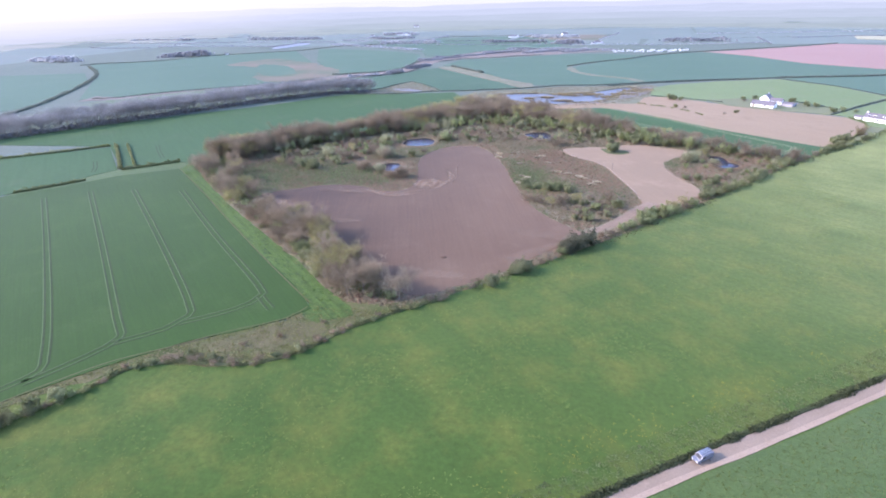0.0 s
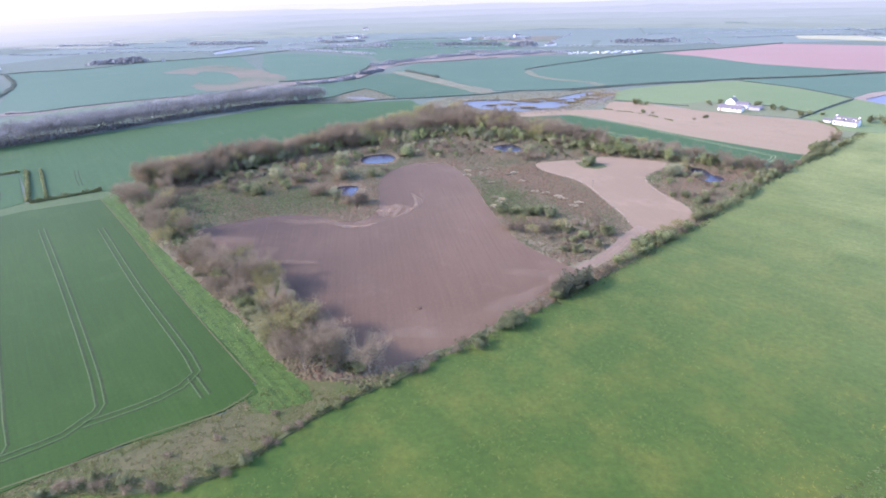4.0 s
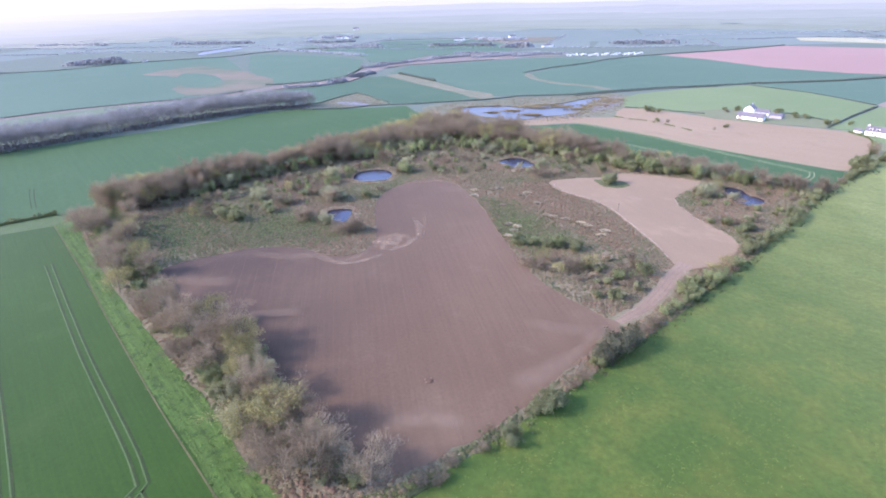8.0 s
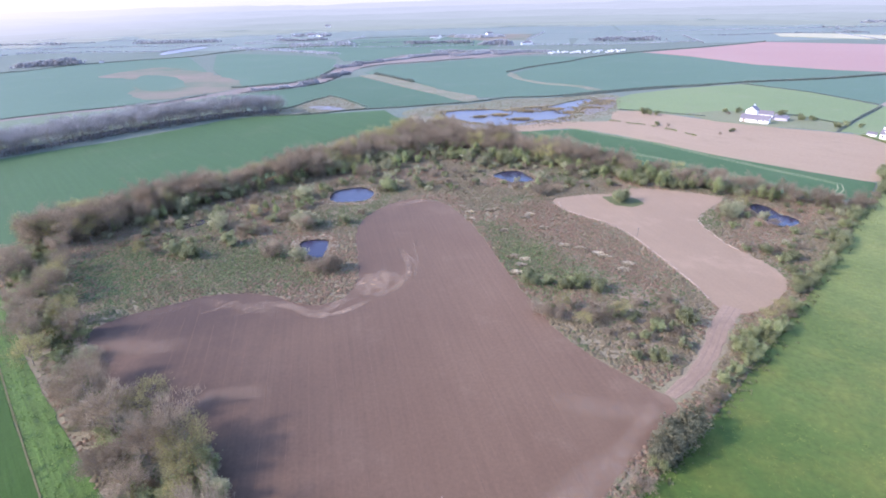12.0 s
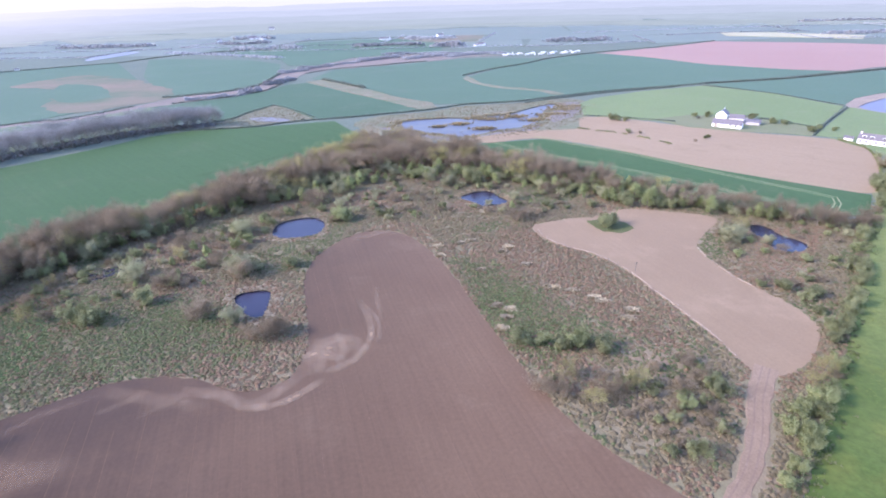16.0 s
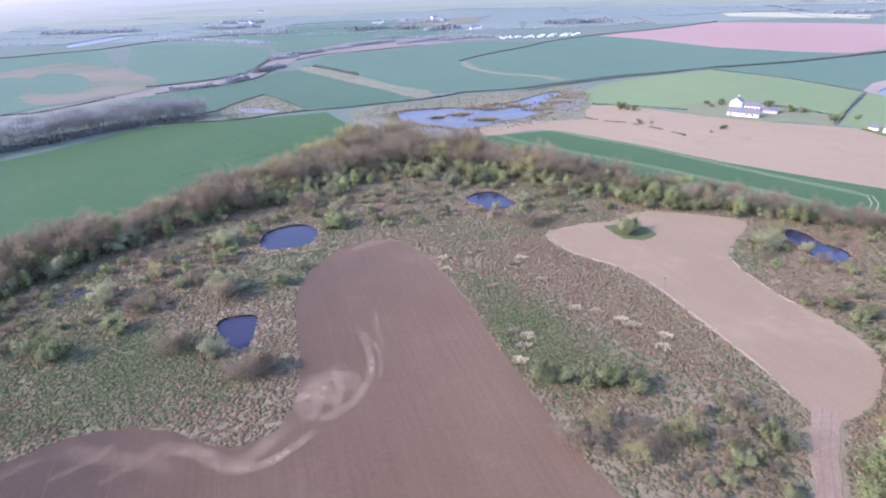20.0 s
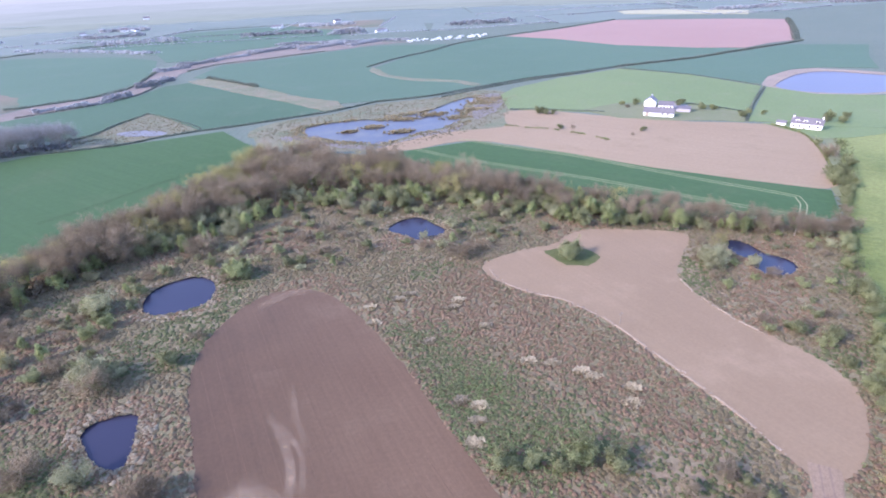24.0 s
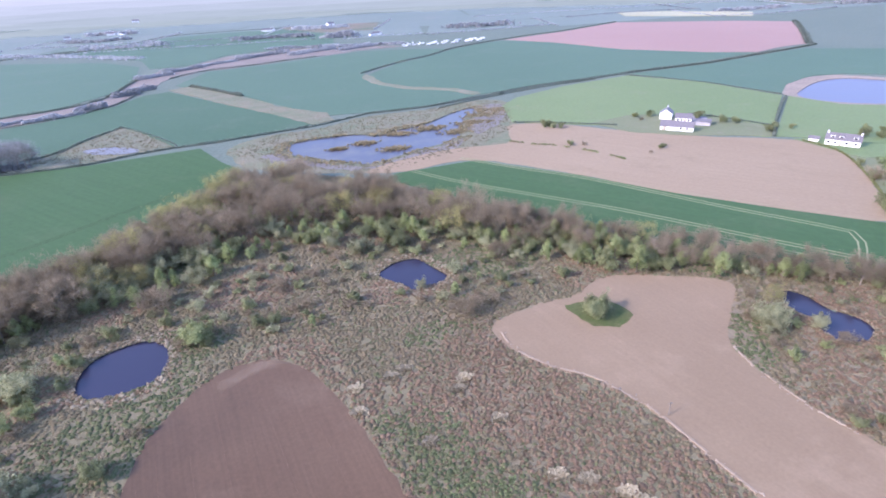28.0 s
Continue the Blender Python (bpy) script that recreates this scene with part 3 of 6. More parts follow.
# base colours here are lightened for haze, the teal barley most
far_fields = [
    ("hazed_barley_field", [(-135, 560), (-122, 631), (-79, 649), (-17, 683), (35, 717), (78, 710), (131, 691), (104, 648), (62, 607), (26, 558), (31, 530), (36, 494), (55, 465), (86, 447), (100, 421), (61, 400), (20, 395), (-5, 395), (-40, 442), (-75, 496)], M_HAZE_TEAL, "blue-green barley field below a winding hedge"),
    ("hazed_barley_field", [(29, 540), (62, 598), (103, 638), (140, 686), (186, 720), (219, 733), (256, 677), (295, 586), (352, 530), (390, 509), (318, 480), (236, 464), (150, 441), (102, 422), (88, 453), (56, 474), (37, 501)], M_HAZE_TEAL, "broad blue-green barley field behind the marsh"),
    ("red_field", [(213, 737), (258, 682), (297, 590), (355, 533), (393, 512), (433, 531), (471, 540), (545, 634), (622, 732), (572, 785), (430, 867), (328, 797)], M_PINK, "bare pinkish-red soil field on the rise"),
    ("hazed_barley_field", [(234, 454), (311, 470), (385, 495), (441, 512), (499, 479), (440, 420), (400, 372), (369, 392), (344, 394), (307, 374), (284, 351), (264, 405)], M_HAZE_TEAL, "blue-green barley field beside the reservoir"),
    ("pasture", [(106, 382), (122, 402), (168, 428), (228, 448), (262, 402), (279, 345), (241, 304), (208, 268), (194, 277), (178, 290), (150, 312), (116, 330), (99, 339)], M_PASTURE, "light green pasture behind the white farmhouse"),
    ("pasture", [(211, 268), (281, 342), (292, 312), (330, 292), (390, 280), (430, 200), (262, 236), (240, 246), (226, 260)], M_PASTURE, "light green pasture in front of the reservoir"),
    ("crop_triangle", [(-260, 400), (-212, 433), (-185, 449), (-160, 481), (-150, 520), (-133, 530), (-77, 456), (-34, 404), (-15, 375), (-31, 366), (-67, 354), (-86, 349), (-115, 391), (-132, 410), (-138, 394), (-144, 377), (-152, 359), (-174, 354), (-200, 346), (-240, 380)], M_BARLEY_DEEP, "deep green barley field tapering to a point"),
    ("hazed_barley_field", [(-430, 813), (-398, 821), (-265, 769), (-206, 707), (-185, 619), (-181, 543), (-201, 489), (-230, 471), (-250, 466), (-270, 505), (-338, 612)], M_HAZE_TEAL, "blue-green field beyond the tree-lined stream"),
    ("hazed_barley_field", [(-366, 884), (-307, 935), (-265, 1075), (-160, 1110), (-83, 1114), (5, 966), (3, 792), (-61, 806), (-124, 765), (-154, 692), (-190, 684), (-221, 765)], M_HAZE_TEAL, "broad grey-green field above the stream"),
    ("hazed_barley_field", [(-705, 427), (-603, 461), (-505, 368), (-430, 240), (-446, 190), (-580, 140), (-760, 330)], M_HAZE_TEAL, "blue-green field beyond the tree belt"),
    ("hazed_barley_field", [(-575, 455), (-690, 560), (-608, 614), (-580, 680), (-515, 740), (-459, 780), (-340, 600), (-262, 440), (-300, 372), (-334, 346), (-366, 318), (-392, 290), (-420, 270)], M_HAZE_TEAL, "wide blue-green field behind the tree belt"),
    ("pasture", [(-400, 200), (-345, 150), (-300, 214), (-262, 262), (-228, 306), (-190, 340), (-210, 400), (-245, 420), (-277, 370), (-330, 338), (-362, 310), (-388, 280)], M_PASTURE_DULL, "pale green pasture behind the tree belt"),
]
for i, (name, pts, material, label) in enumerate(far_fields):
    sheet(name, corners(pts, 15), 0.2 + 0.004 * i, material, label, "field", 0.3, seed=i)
sheet("stubble_field", curve([(-453, 555), (-448, 608), (-420, 645), (-331, 583), (-262, 511), (-239, 450), (-262, 424), (-284, 396), (-318, 414), (-341, 449), (-360, 500), (-400, 540)], 12, True), 0.27, M_STUBBLE, "pinkish-brown stubble patch in a green field", "field", 0.1, 3)
sheet("stubble_gap", curve([(-400, 569), (-345, 540), (-300, 472), (-318, 448), (-352, 470), (-392, 540)], 12, True), 0.29, M_HAZE_TEAL, "green crop inside the stubble patch", "field", 0.1, 2)
sheet("reed_bed", curve([(-57, 330), (-52, 345), (-37, 357), (-8, 365), (19, 384), (60, 390), (97, 404), (112, 392), (106, 362), (104, 346), (99, 332), (92, 314), (87, 299), (67, 297), (42, 285), (22, 276), (0, 278), (-21, 287), (-43, 300)], 5, True), 0.08, M_STRAW, "tan reed bed around the marsh lake", "reeds", 0.2, 0.8, holes=[LAKE])
sheet("mud_flat", curve([(72, 336), (78, 352), (90, 366), (92, 384), (102, 390), (107, 378), (100, 356), (92, 342), (84, 330), (74, 322)], 4, True), 0.12, M_MUD, "wet grey mud and dead reed at the lake end", "mud", 0.2, 1.2)
sheet("mud_flat", curve([(66, 318), (56, 308), (40, 300), (28, 291), (14, 283), (0, 290), (-13, 301), (-24, 310), (-31, 320), (-38, 318), (-28, 302), (-10, 290), (6, 281), (22, 280), (42, 291), (60, 302)], 4, True), 0.11, M_MUD, "wet brown mud along the lake shore", "mud", 0.2, 0.9)
sheet("bare_shore", curve([(282, 347), (300, 368), (330, 388), (362, 389), (384, 364), (394, 338), (378, 311), (347, 300), (316, 301), (296, 311), (286, 325)], 8, True), 0.08, M_SHORE, "pale bare shore round the reservoir", "shore", 0.2, 0.5, holes=[RESERVOIR])
sheet("dry_marsh", corners([(-160, 344), (-149, 355), (-144, 376), (-138, 392), (-132, 408), (-115, 391), (-91, 358), (-85, 350), (-107, 342), (-125, 332), (-146, 328), (-168, 330)], 5), 0.1, M_STRAW, "tan triangle of dry marsh beside the hedge", "marsh", 0.2, 0.8)
sheet("flooded_hollow", curve([(-135, 359), (-121, 361), (-105, 351), (-109, 345), (-128, 350)], 2, True), 0.16, M_WET, "grey-blue wet hollow in the dry marsh", "water", 0.1)
sheet("dry_bank", corners([(-136, 539), (-119, 552), (-73, 492), (-40, 438), (-6, 403), (-2, 382), (-15, 375), (-34, 404), (-76, 457)], 8), 0.26, M_STRAW, "tan bank of dry grass between two fields", "bank", 0.3, 1.0)
sheet("dry_bank", corners([(28, 548), (34, 530), (39, 500), (58, 473), (90, 452), (104, 424), (97, 421), (84, 445), (53, 463), (33, 494), (24, 530)], 8), 0.27, M_STRAW, "narrow tan bank of dry grass between barley fields", "bank", 0.3, 1.0)
STREAM = corners([(-420, 290), (-392, 287), (-366, 316), (-333, 344), (-296, 368), (-277, 374), (-250, 424), (-228, 467), (-199, 485), (-184, 505), (-178, 531), (-181, 616), (-174, 656), (-151, 678), (-122, 748), (-60, 790), (24, 775), (86, 745), (36, 728), (-17, 696), (-53, 676), (-81, 659), (-127, 638), (-150, 603), (-154, 542), (-160, 486), (-187, 451), (-212, 432), (-236, 414), (-268, 366), (-294, 358), (-330, 334), (-360, 306), (-384, 276), (-412, 262)], 8)
sheet("stream_scrub", STREAM, 0.26, M_SCRUB, "grey-brown rough scrub along a winding stream", "scrub", 0.3, 1.5)
sheet("garden_lawn", corners([(140, 322), (168, 331), (200, 322), (222, 284), (209, 268), (194, 276), (172, 284), (150, 298)], 5), 0.24, M_GARDEN, "olive lawn and yard round the farmhouse", "lawn", 0.2, 0.5)
sheet("cottage_garden", corners([(215, 262), (226, 260.5), (240, 246.5), (262, 236.5), (262, 229), (240, 226), (221, 228), (219, 240)], 5), 0.17, M_PASTURE, "green lawn sloping round the white cottage", "lawn", 0.2, 0.4)
sheet("hedge_bank", corners([(174, 173), (195, 196), (216, 230), (219, 240), (230, 229), (190, 183), (164, 156)], 4), 0.085, M_GARDEN, "olive grass bank under the field hedge", "bank", 0.2, 0.3)
sheet("field_margin", corners([(-217, 24), (-201, 41), (-187, 62), (-163, 79), (-165, 92), (-172, 90), (-193, 72), (-196, 72), (-216, 30)], 5), 0.09, M_GRASS, "rough green grass margin between crop fields", "grass", 0.2)
sheet("farm_yard", corners([(186, 302), (198, 318), (204, 312), (196, 300), (190, 296)], 4), 0.27, M_YARD, "grey gravel yard beside the farm buildings", "yard", 0.15, 0.3)

lane_line = curve([(-10, -134), (20, -110.5), (36, -98.5), (53, -85.5), (66, -76), (76, -69), (93, -56.5), (105, -47.5), (150, -14), (240, 50)], 4)
v, f = ribbon(lane_line, 4.2, 0.16, 0.1)
lane = tagged(solid("lane", v, f, M_GRAVEL), "pale gravel farm lane between grass verges", "road", kind="structure")
sheet("lane_field", corners([(8, -122), (36, -101), (66, -79), (93, -60), (150, -18), (240, 46), (420, 106), (420, -60), (160, -150), (30, -160)], 10), 0.1, M_GRASS, "green grass field below the farm lane", "field", 0.3)
shift = np.gradient(lane_line, axis=0)
shift = np.stack([shift[:, 1], -shift[:, 0]], 1) / np.hypot(*shift.T)[:, None]
v, f = ribbon(lane_line + shift * 1.7, 1.1 + 0.15 * np.sin(np.arange(len(lane_line)) * 1.3), 0.175, 0.05)
solid("worn_edge", v, f, M_LANE_SIDE, lane, "pale crumbled edge of the lane")
v, f = ribbon(TRACK, np.linspace(5.2, 2.9, len(TRACK)) + 0.45 * np.sin(np.arange(len(TRACK)) * 1.7) + 0.3 * np.sin(np.arange(len(TRACK)) * 3.1), 0.14, 0.08)
track = tagged(solid("dirt_track", v, f, M_DUST), "dry pinkish dirt track joining the two ploughed fields", "track", kind="structure")


def tram(parent, pts, z, material, gap=1.7, width=0.7, step=4, edge=None):
    line = curve(pts, step)
    d = np.gradient(line, axis=0)
    d /= np.hypot(d[:, 0], d[:, 1])[:, None]
    side = np.stack([-d[:, 1], d[:, 0]], 1)
    for s in (-gap / 2, gap / 2):
        v, f = ribbon(line + side * s, width, z, 0.03)
        solid("tramline", v, f, material, parent)
        if edge:
            v, f = ribbon(line + side * (s - width * 0.75), 0.28, z + 0.01, 0.03)
            solid("tramline_edge", v, f, edge, parent)


tram(track, [tuple(q) for q in TRACK[::max(1, len(TRACK) // 8)]], 0.155, M_DARK_DUST, 1.5, 0.35, 2)
v, f = ribbon(curve([(-164, 80), (-122, 43.5), (-91, 15.5), (-57, -14.5), (-31, -36.5)], 4), 0.38, 0.27, 0.2)
solid("bare_edge", v, f, M_EDGE, wheat_field, "thin line of bare soil along the crop edge")
v, f = ribbon(curve([(-30.5, -39), (-34, -46), (-46, -55), (-56, -64), (-66, -72), (-73, -81), (-79, -90)], 3), 0.4, 0.27, 0.2)
solid("bare_edge", v, f, M_EDGE, wheat_field)
sheet("verge_end", corners([(-32, -36), (-25, -33), (-19, -36), (-16, -41), (-24, -46), (-31, -42)], 3), 0.17, M_VERGE, "lush green corner of the grass verge", "verge", 0.25, 0.8)
sheet("grass_clearing", curve([(-127, 84), (-113, 66), (-101, 60), (-95, 70), (-103, 90), (-118, 100)], 2, True), 0.09, M_GRASS, "smooth green clearing beside the wood", "grass", 0.1, 0.5)
for pts in ([(-194, 26), (-140, -22), (-88, -70), (-81, -82), (-92, -98)], [(-180, 38), (-128, -10), (-80, -55), (-72, -63), (-74, -72), (-80, -84)], [(-161, 44), (-110, -2), (-68, -41), (-61, -50), (-63, -57), (-72, -66)],
            [(-137, 47), (-90, 4), (-52, -29), (-47, -36), (-50, -44), (-61, -54)], [(-47, -36), (-40, -42)]):
    tram(wheat_field, pts, 0.275, M_RUT, 1.8, 0.55, edge=M_CRUSHED_LIT)
tram(far_crop, [(-118, 221), (-101.5, 236), (-82, 258), (-66, 272)], 0.245, M_RUT, 1.7, 0.3)
tram(far_crop, [(-106, 206), (-88.5, 222), (-74.5, 239), (-57, 257)], 0.245, M_RUT, 1.7, 0.3)
tram(far_crop, [(-212, 122), (-200, 109), (-188, 97)], 0.245, M_RUT, 1.7, 0.5)
tram(small_field, [(-222, 84), (-212, 74), (-206, 66)], 0.225, M_RUT, 1.7, 0.5)
tram(strip_field, [(56, 282.5), (78, 260.5), (98, 242), (117, 218.5), (135, 196), (153, 175.5), (157, 170), (154, 163.5), (144, 153)], 0.225, M_RUT_PALE, 2.0, 0.5)
tram(strip_field, [(32, 271), (49, 251), (78, 224), (97, 206.5), (123, 178.5), (144, 156)], 0.225, M_RUT_PALE, 2.0, 0.5)
tram(strip_field, [(104, 186), (112, 180), (124, 168), (132, 160)], 0.225, M_RUT_PALE, 2.0, 0.4)

# furrows are thin low strips, their shade put into a darker soil colour
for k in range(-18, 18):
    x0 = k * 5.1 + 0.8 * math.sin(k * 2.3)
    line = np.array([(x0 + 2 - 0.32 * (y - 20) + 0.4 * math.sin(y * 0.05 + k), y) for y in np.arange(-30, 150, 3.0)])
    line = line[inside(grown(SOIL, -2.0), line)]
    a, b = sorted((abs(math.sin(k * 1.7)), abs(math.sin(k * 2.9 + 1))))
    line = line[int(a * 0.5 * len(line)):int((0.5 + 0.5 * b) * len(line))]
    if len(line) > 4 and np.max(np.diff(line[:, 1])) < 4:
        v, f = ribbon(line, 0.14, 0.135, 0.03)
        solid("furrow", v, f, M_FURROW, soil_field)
def scuff(field, pts, width, strength, z):
    """A pale smear of dry soil along a line, thinner towards its sides and ends."""
    line = curve(pts, 1.2)
    d = np.gradient(line, axis=0)
    side = np.stack([-d[:, 1], d[:, 0]], 1) / np.hypot(*d.T)[:, None]
    across = np.linspace(-1, 1, 7)
    v, cover = [], []
    for i, (q, sd) in enumerate(zip(line, side)):
        end = min(1, 4 * min(i, len(line) - 1 - i) / len(line))
        for u in across:
            v.append((*(q + sd * u * width), z))
            cover.append(strength * end * (1 - u * u))
    f = [(7 * i + k, 7 * i + k + 1, 7 * i + k + 8, 7 * i + k + 7) for i in range(len(line) - 1) for k in range(6)]
    ob = solid("scuff_mark", v, f, M_SCUFF, field, "pale dry wheel-scuffed soil")
    ob.data.attributes.new("cover", "FLOAT", "POINT").data.foreach_set("value", cover)


for i, (pts, w, k) in enumerate((([(-23, 101), (-19, 92), (-17, 82), (-19, 74), (-25, 68)], 1.2, 0.8), ([(-20, 97), (-15.5, 88), (-15, 78)], 0.8, 0.7), ([(-31, 76), (-26, 81), (-20, 80), (-19, 74), (-24, 69), (-30, 71), (-32, 75)], 1.6, 0.5), ([(-33, 72), (-27, 77), (-20, 82)], 6.0, 0.8), ([(-31, 82), (-28, 76), (-27, 70), (-30, 66)], 1.2, 0.6), ([(-26, 84), (-23, 77), (-23, 70)], 1.0, 0.6), ([(-18, 108), (-17, 98), (-14, 88)], 0.9, 0.5), ([(-88, 50), (-82, 56), (-74, 62)], 1.6, 0.25), ([(-72, 55), (-66, 60), (-63, 65)], 1.2, 0.3), ([(-62, 54), (-56, 60), (-54, 65)], 1.2, 0.3), ([(-30, 70), (-36, 60), (-41, 58), (-47, 61), (-58, 63)], 2.0, 0.7),
                  ([(-25, 66), (-33, 58), (-42, 56)], 1.3, 1.0), ([(-33, 74), (-27, 75), (-22, 71)], 1.5, 1.0), ([(12, -14), (2, -12), (-8, -15)], 3.5, 0.5), ([(38, 14), (28, 8), (18, -2)], 4.0, 0.5), ([(45, 25), (34, 24), (20, 27)], 4.0, 0.4), ([(-60, 18), (-50, 24), (-38, 26)], 3.0, 0.4),
                  ([(-92, 44), (-80, 40), (-66, 42)], 4.0, 0.4), ([(-14, 147), (-22, 146), (-30, 140)], 2.2, 0.7), ([(-75, 63), (-60, 60), (-48, 57)], 2.5, 0.4), ([(44, 27), (38, 20), (30, 10)], 2.0, 0.45))):
    scuff(soil_field, pts, w, k, 0.142 + 0.006 * i)
sheet("grass_island", curve([(54.6, 153), (62, 153), (67.8, 150.5), (69, 144.7), (63, 141.2), (58, 143.3), (56, 148)], 1.5, True), 0.16, M_BANK, "olive grassy island round a lone bush", "grass", 0.1, 0.3)
sheet("flooded_hollow", curve([(-114, 117), (-111, 121), (-102, 125), (-100, 121), (-107, 115.5)], 1.2, True), 0.1, M_WATER, "shallow bluish puddle in rough grass", "water", 0.1)

# ---- plants ----
class Shape:
    def __init__(self, seed):
        self.v, self.f, self.rng = [], [], np.random.default_rng(seed)

    def tube(self, a, b, ra, rb, n=4):
        a, b = np.array(a, float), np.array(b, float)
        d = (b - a) / max(np.linalg.norm(b - a), 1e-6)
        u = np.cross(d, (1, 0, 0) if abs(d[0]) < 0.8 else (0, 1, 0))
        u /= np.linalg.norm(u)
        w = np.cross(d, u)
        k = len(self.v)
        for c, r in ((a, ra), (b, rb)):
            for i in range(n):
                t = 2 * math.pi * i / n
                self.v.append(c + r * (u * math.cos(t) + w * math.sin(t)))
        self.f += [(k + i, k + (i + 1) % n, k + n + (i + 1) % n, k + n + i) for i in range(n)]

    def blade(self, c, d, length, width):
        d = d / np.linalg.norm(d)
        s = np.cross(d, self.rng.normal(size=3))
        s *= width / max(np.linalg.norm(s), 1e-6)
        k = len(self.v)
        self.v += [c - s, c + s, c + d * length]
        self.f.append((k, k + 1, k + 2))

    def leaf(self, c, d, size):
        """A small bent spray of leaves: two triangles on one spine."""
        r = self.rng
        a = r.normal(size=3)
        a /= np.linalg.norm(a)
        b = np.cross(a, d)
        b /= max(np.linalg.norm(b), 1e-6)
        k = len(self.v)
        self.v += [c - a * size, c + b * size * 0.7 + d * size * 0.2, c + a * size, c - b * size * 0.7 + d * size * 0.2]
        self.f += [(k, k + 1, k + 2, k + 3)]


def tree_shapes(seed, height, spread, stems=1, limbs=9, twigs=900, leaves=0, leaf=0.22, low=0.3, cone=0.0):
    wood, crown = Shape(seed), Shape(seed + 500)
    r = wood.rng
    tips = []
    for s in range(stems):
        base = np.array((0, 0, -0.2)) if stems == 1 else np.array((*r.normal(0, spread * 0.12, 2), -0.2))
        lean = r.normal(0, 0.06 if stems == 1 else 0.25, 2)
        pts, steps = [base], 5
        for i in range(steps):
            pts.append(pts[-1] + np.array((*(lean + r.normal(0, 0.06, 2)), 1)) * height * 0.85 / steps)
        r0 = height * (0.022 if stems == 1 else 0.012)
        rad = np.linspace(r0, r0 * 0.25, steps + 1)
        for i in range(steps):
            wood.tube(pts[i], pts[i + 1], rad[i], rad[i + 1], 6)
        for j in range(max(3, limbs // stems)):
            t = low + (0.97 - low) * (j + r.random()) / max(3, limbs // stems)
            q = t * steps
            i = min(int(q), steps - 1)
            start = pts[i] + (pts[i + 1] - pts[i]) * (q - i)
            az = r.uniform(0, 6.28) if stems > 1 else j * 2.4 + r.normal(0, 0.4)
            reach = spread * (1 - cone * t) * r.uniform(0.75, 1.1) * math.sin(min(1, (1.12 - t) * 1.6 + 0.15) * 1.57)
            d = np.array((math.cos(az), math.sin(az), r.uniform(0.45, 0.9)))
            mid = start + d * reach * 0.5
            end = mid + np.array((d[0], d[1], d[2] * 0.6)) * reach * 0.5
            wood.tube(start, mid, r0 * 0.42, r0 * 0.26, 4)
            wood.tube(mid, end, r0 * 0.26, r0 * 0.1, 3)
            tips += [end, mid, (mid + end) / 2]
            for _ in range(4):
                p0 = mid + (end - mid) * r.uniform(-0.3, 0.9)
                p1 = p0 + (d * 0.5 + r.normal(0, 0.6, 3) + (0, 0, 0.35)) * reach * 0.38
                wood.tube(p0, p1, r0 * 0.15, r0 * 0.05, 3)
                tips += [p1, p1, (p0 + p1) / 2]
    tips = np.array(tips)
    heart = np.array((0, 0, height * 0.45))
    c = crown.rng
    for _ in range(twigs):
        p = tips[c.integers(len(tips))] + c.normal(0, spread * 0.13, 3)
        out = (p - heart) / max(np.linalg.norm(p - heart), 0.1)
        crown.blade(p, out + c.normal(0, 0.6, 3) + (0, 0, 0.3), c.uniform(0.5, 1.1) * spread * 0.22, 0.045)
    for _ in range(leaves):
        p = tips[c.integers(len(tips))] + c.normal(0, spread * 0.15, 3)
        p[2] = max(p[2], 0.15)
        out = (p - heart) / max(np.linalg.norm(p - heart), 0.1)
        crown.leaf(p, out, leaf * c.uniform(0.6, 1.3))
    return wood, crown


def plant(name, crown_material, label, category, group, crown_name="crown", **shape):
    """A tree or bush at the origin, off the plan until copied; its stem and its crown are parts."""
    wood, crown = tree_shapes(**shape)
    root = new(name)
    solid("trunk", wood.v, wood.f, M_BARK, root)
    solid(crown_name, crown.v, crown.f, crown_material, root)
    return tagged(root, label, category, group)


SPECIES = {}


def species(key, count, name, material, label, category, group, **shape):
    seed = shape.pop("seed")
    SPECIES[key] = [plant(name, material, label, category, group, seed=seed + 17 * i, **shape) for i in range(count)]


species("bare", 4, "bare_tree", M_TWIG, "leafless reddish-brown tree in the boundary wood", "tree", "boundary wood trees", seed=10, height=8.6, spread=4.6, limbs=13, twigs=3600)
species("belt", 3, "grey_tree", M_HAZED_TWIG, "tall leafless tree in the far belt, greyed for haze", "tree", "tree belt", seed=35, height=8.6, spread=4.4, limbs=12, twigs=1500)
species("bud", 3, "budding_tree", M_BUD, "budding olive-brown tree in the boundary wood", "tree", "boundary wood trees", seed=60, height=8.0, spread=4.2, limbs=12, twigs=1300, leaves=800, leaf=0.2)
species("green", 3, "leafing_tree", M_LEAF_BRIGHT, "fresh green young tree on the wood's inner edge", "tree", "boundary wood trees", seed=110, height=7.2, spread=2.0, limbs=14, twigs=160, leaves=2300, leaf=0.17, low=0.1, cone=0.75)
species("thorn", 3, "hawthorn_bush", M_LEAF_DARK, "rounded dark green hawthorn bush", "bush", "hawthorn bushes", seed=160, height=3.6, spread=2.3, stems=4, limbs=12, twigs=40, leaves=3200, leaf=0.165, low=0.05)
species("holly", 2, "evergreen_bush", M_HOLLY, "dense dark evergreen bush in the boundary hedge", "bush", "evergreen hedge bushes", seed=180, height=3.4, spread=2.1, stems=5, limbs=16, twigs=20, leaves=3600, leaf=0.17, low=0.03)
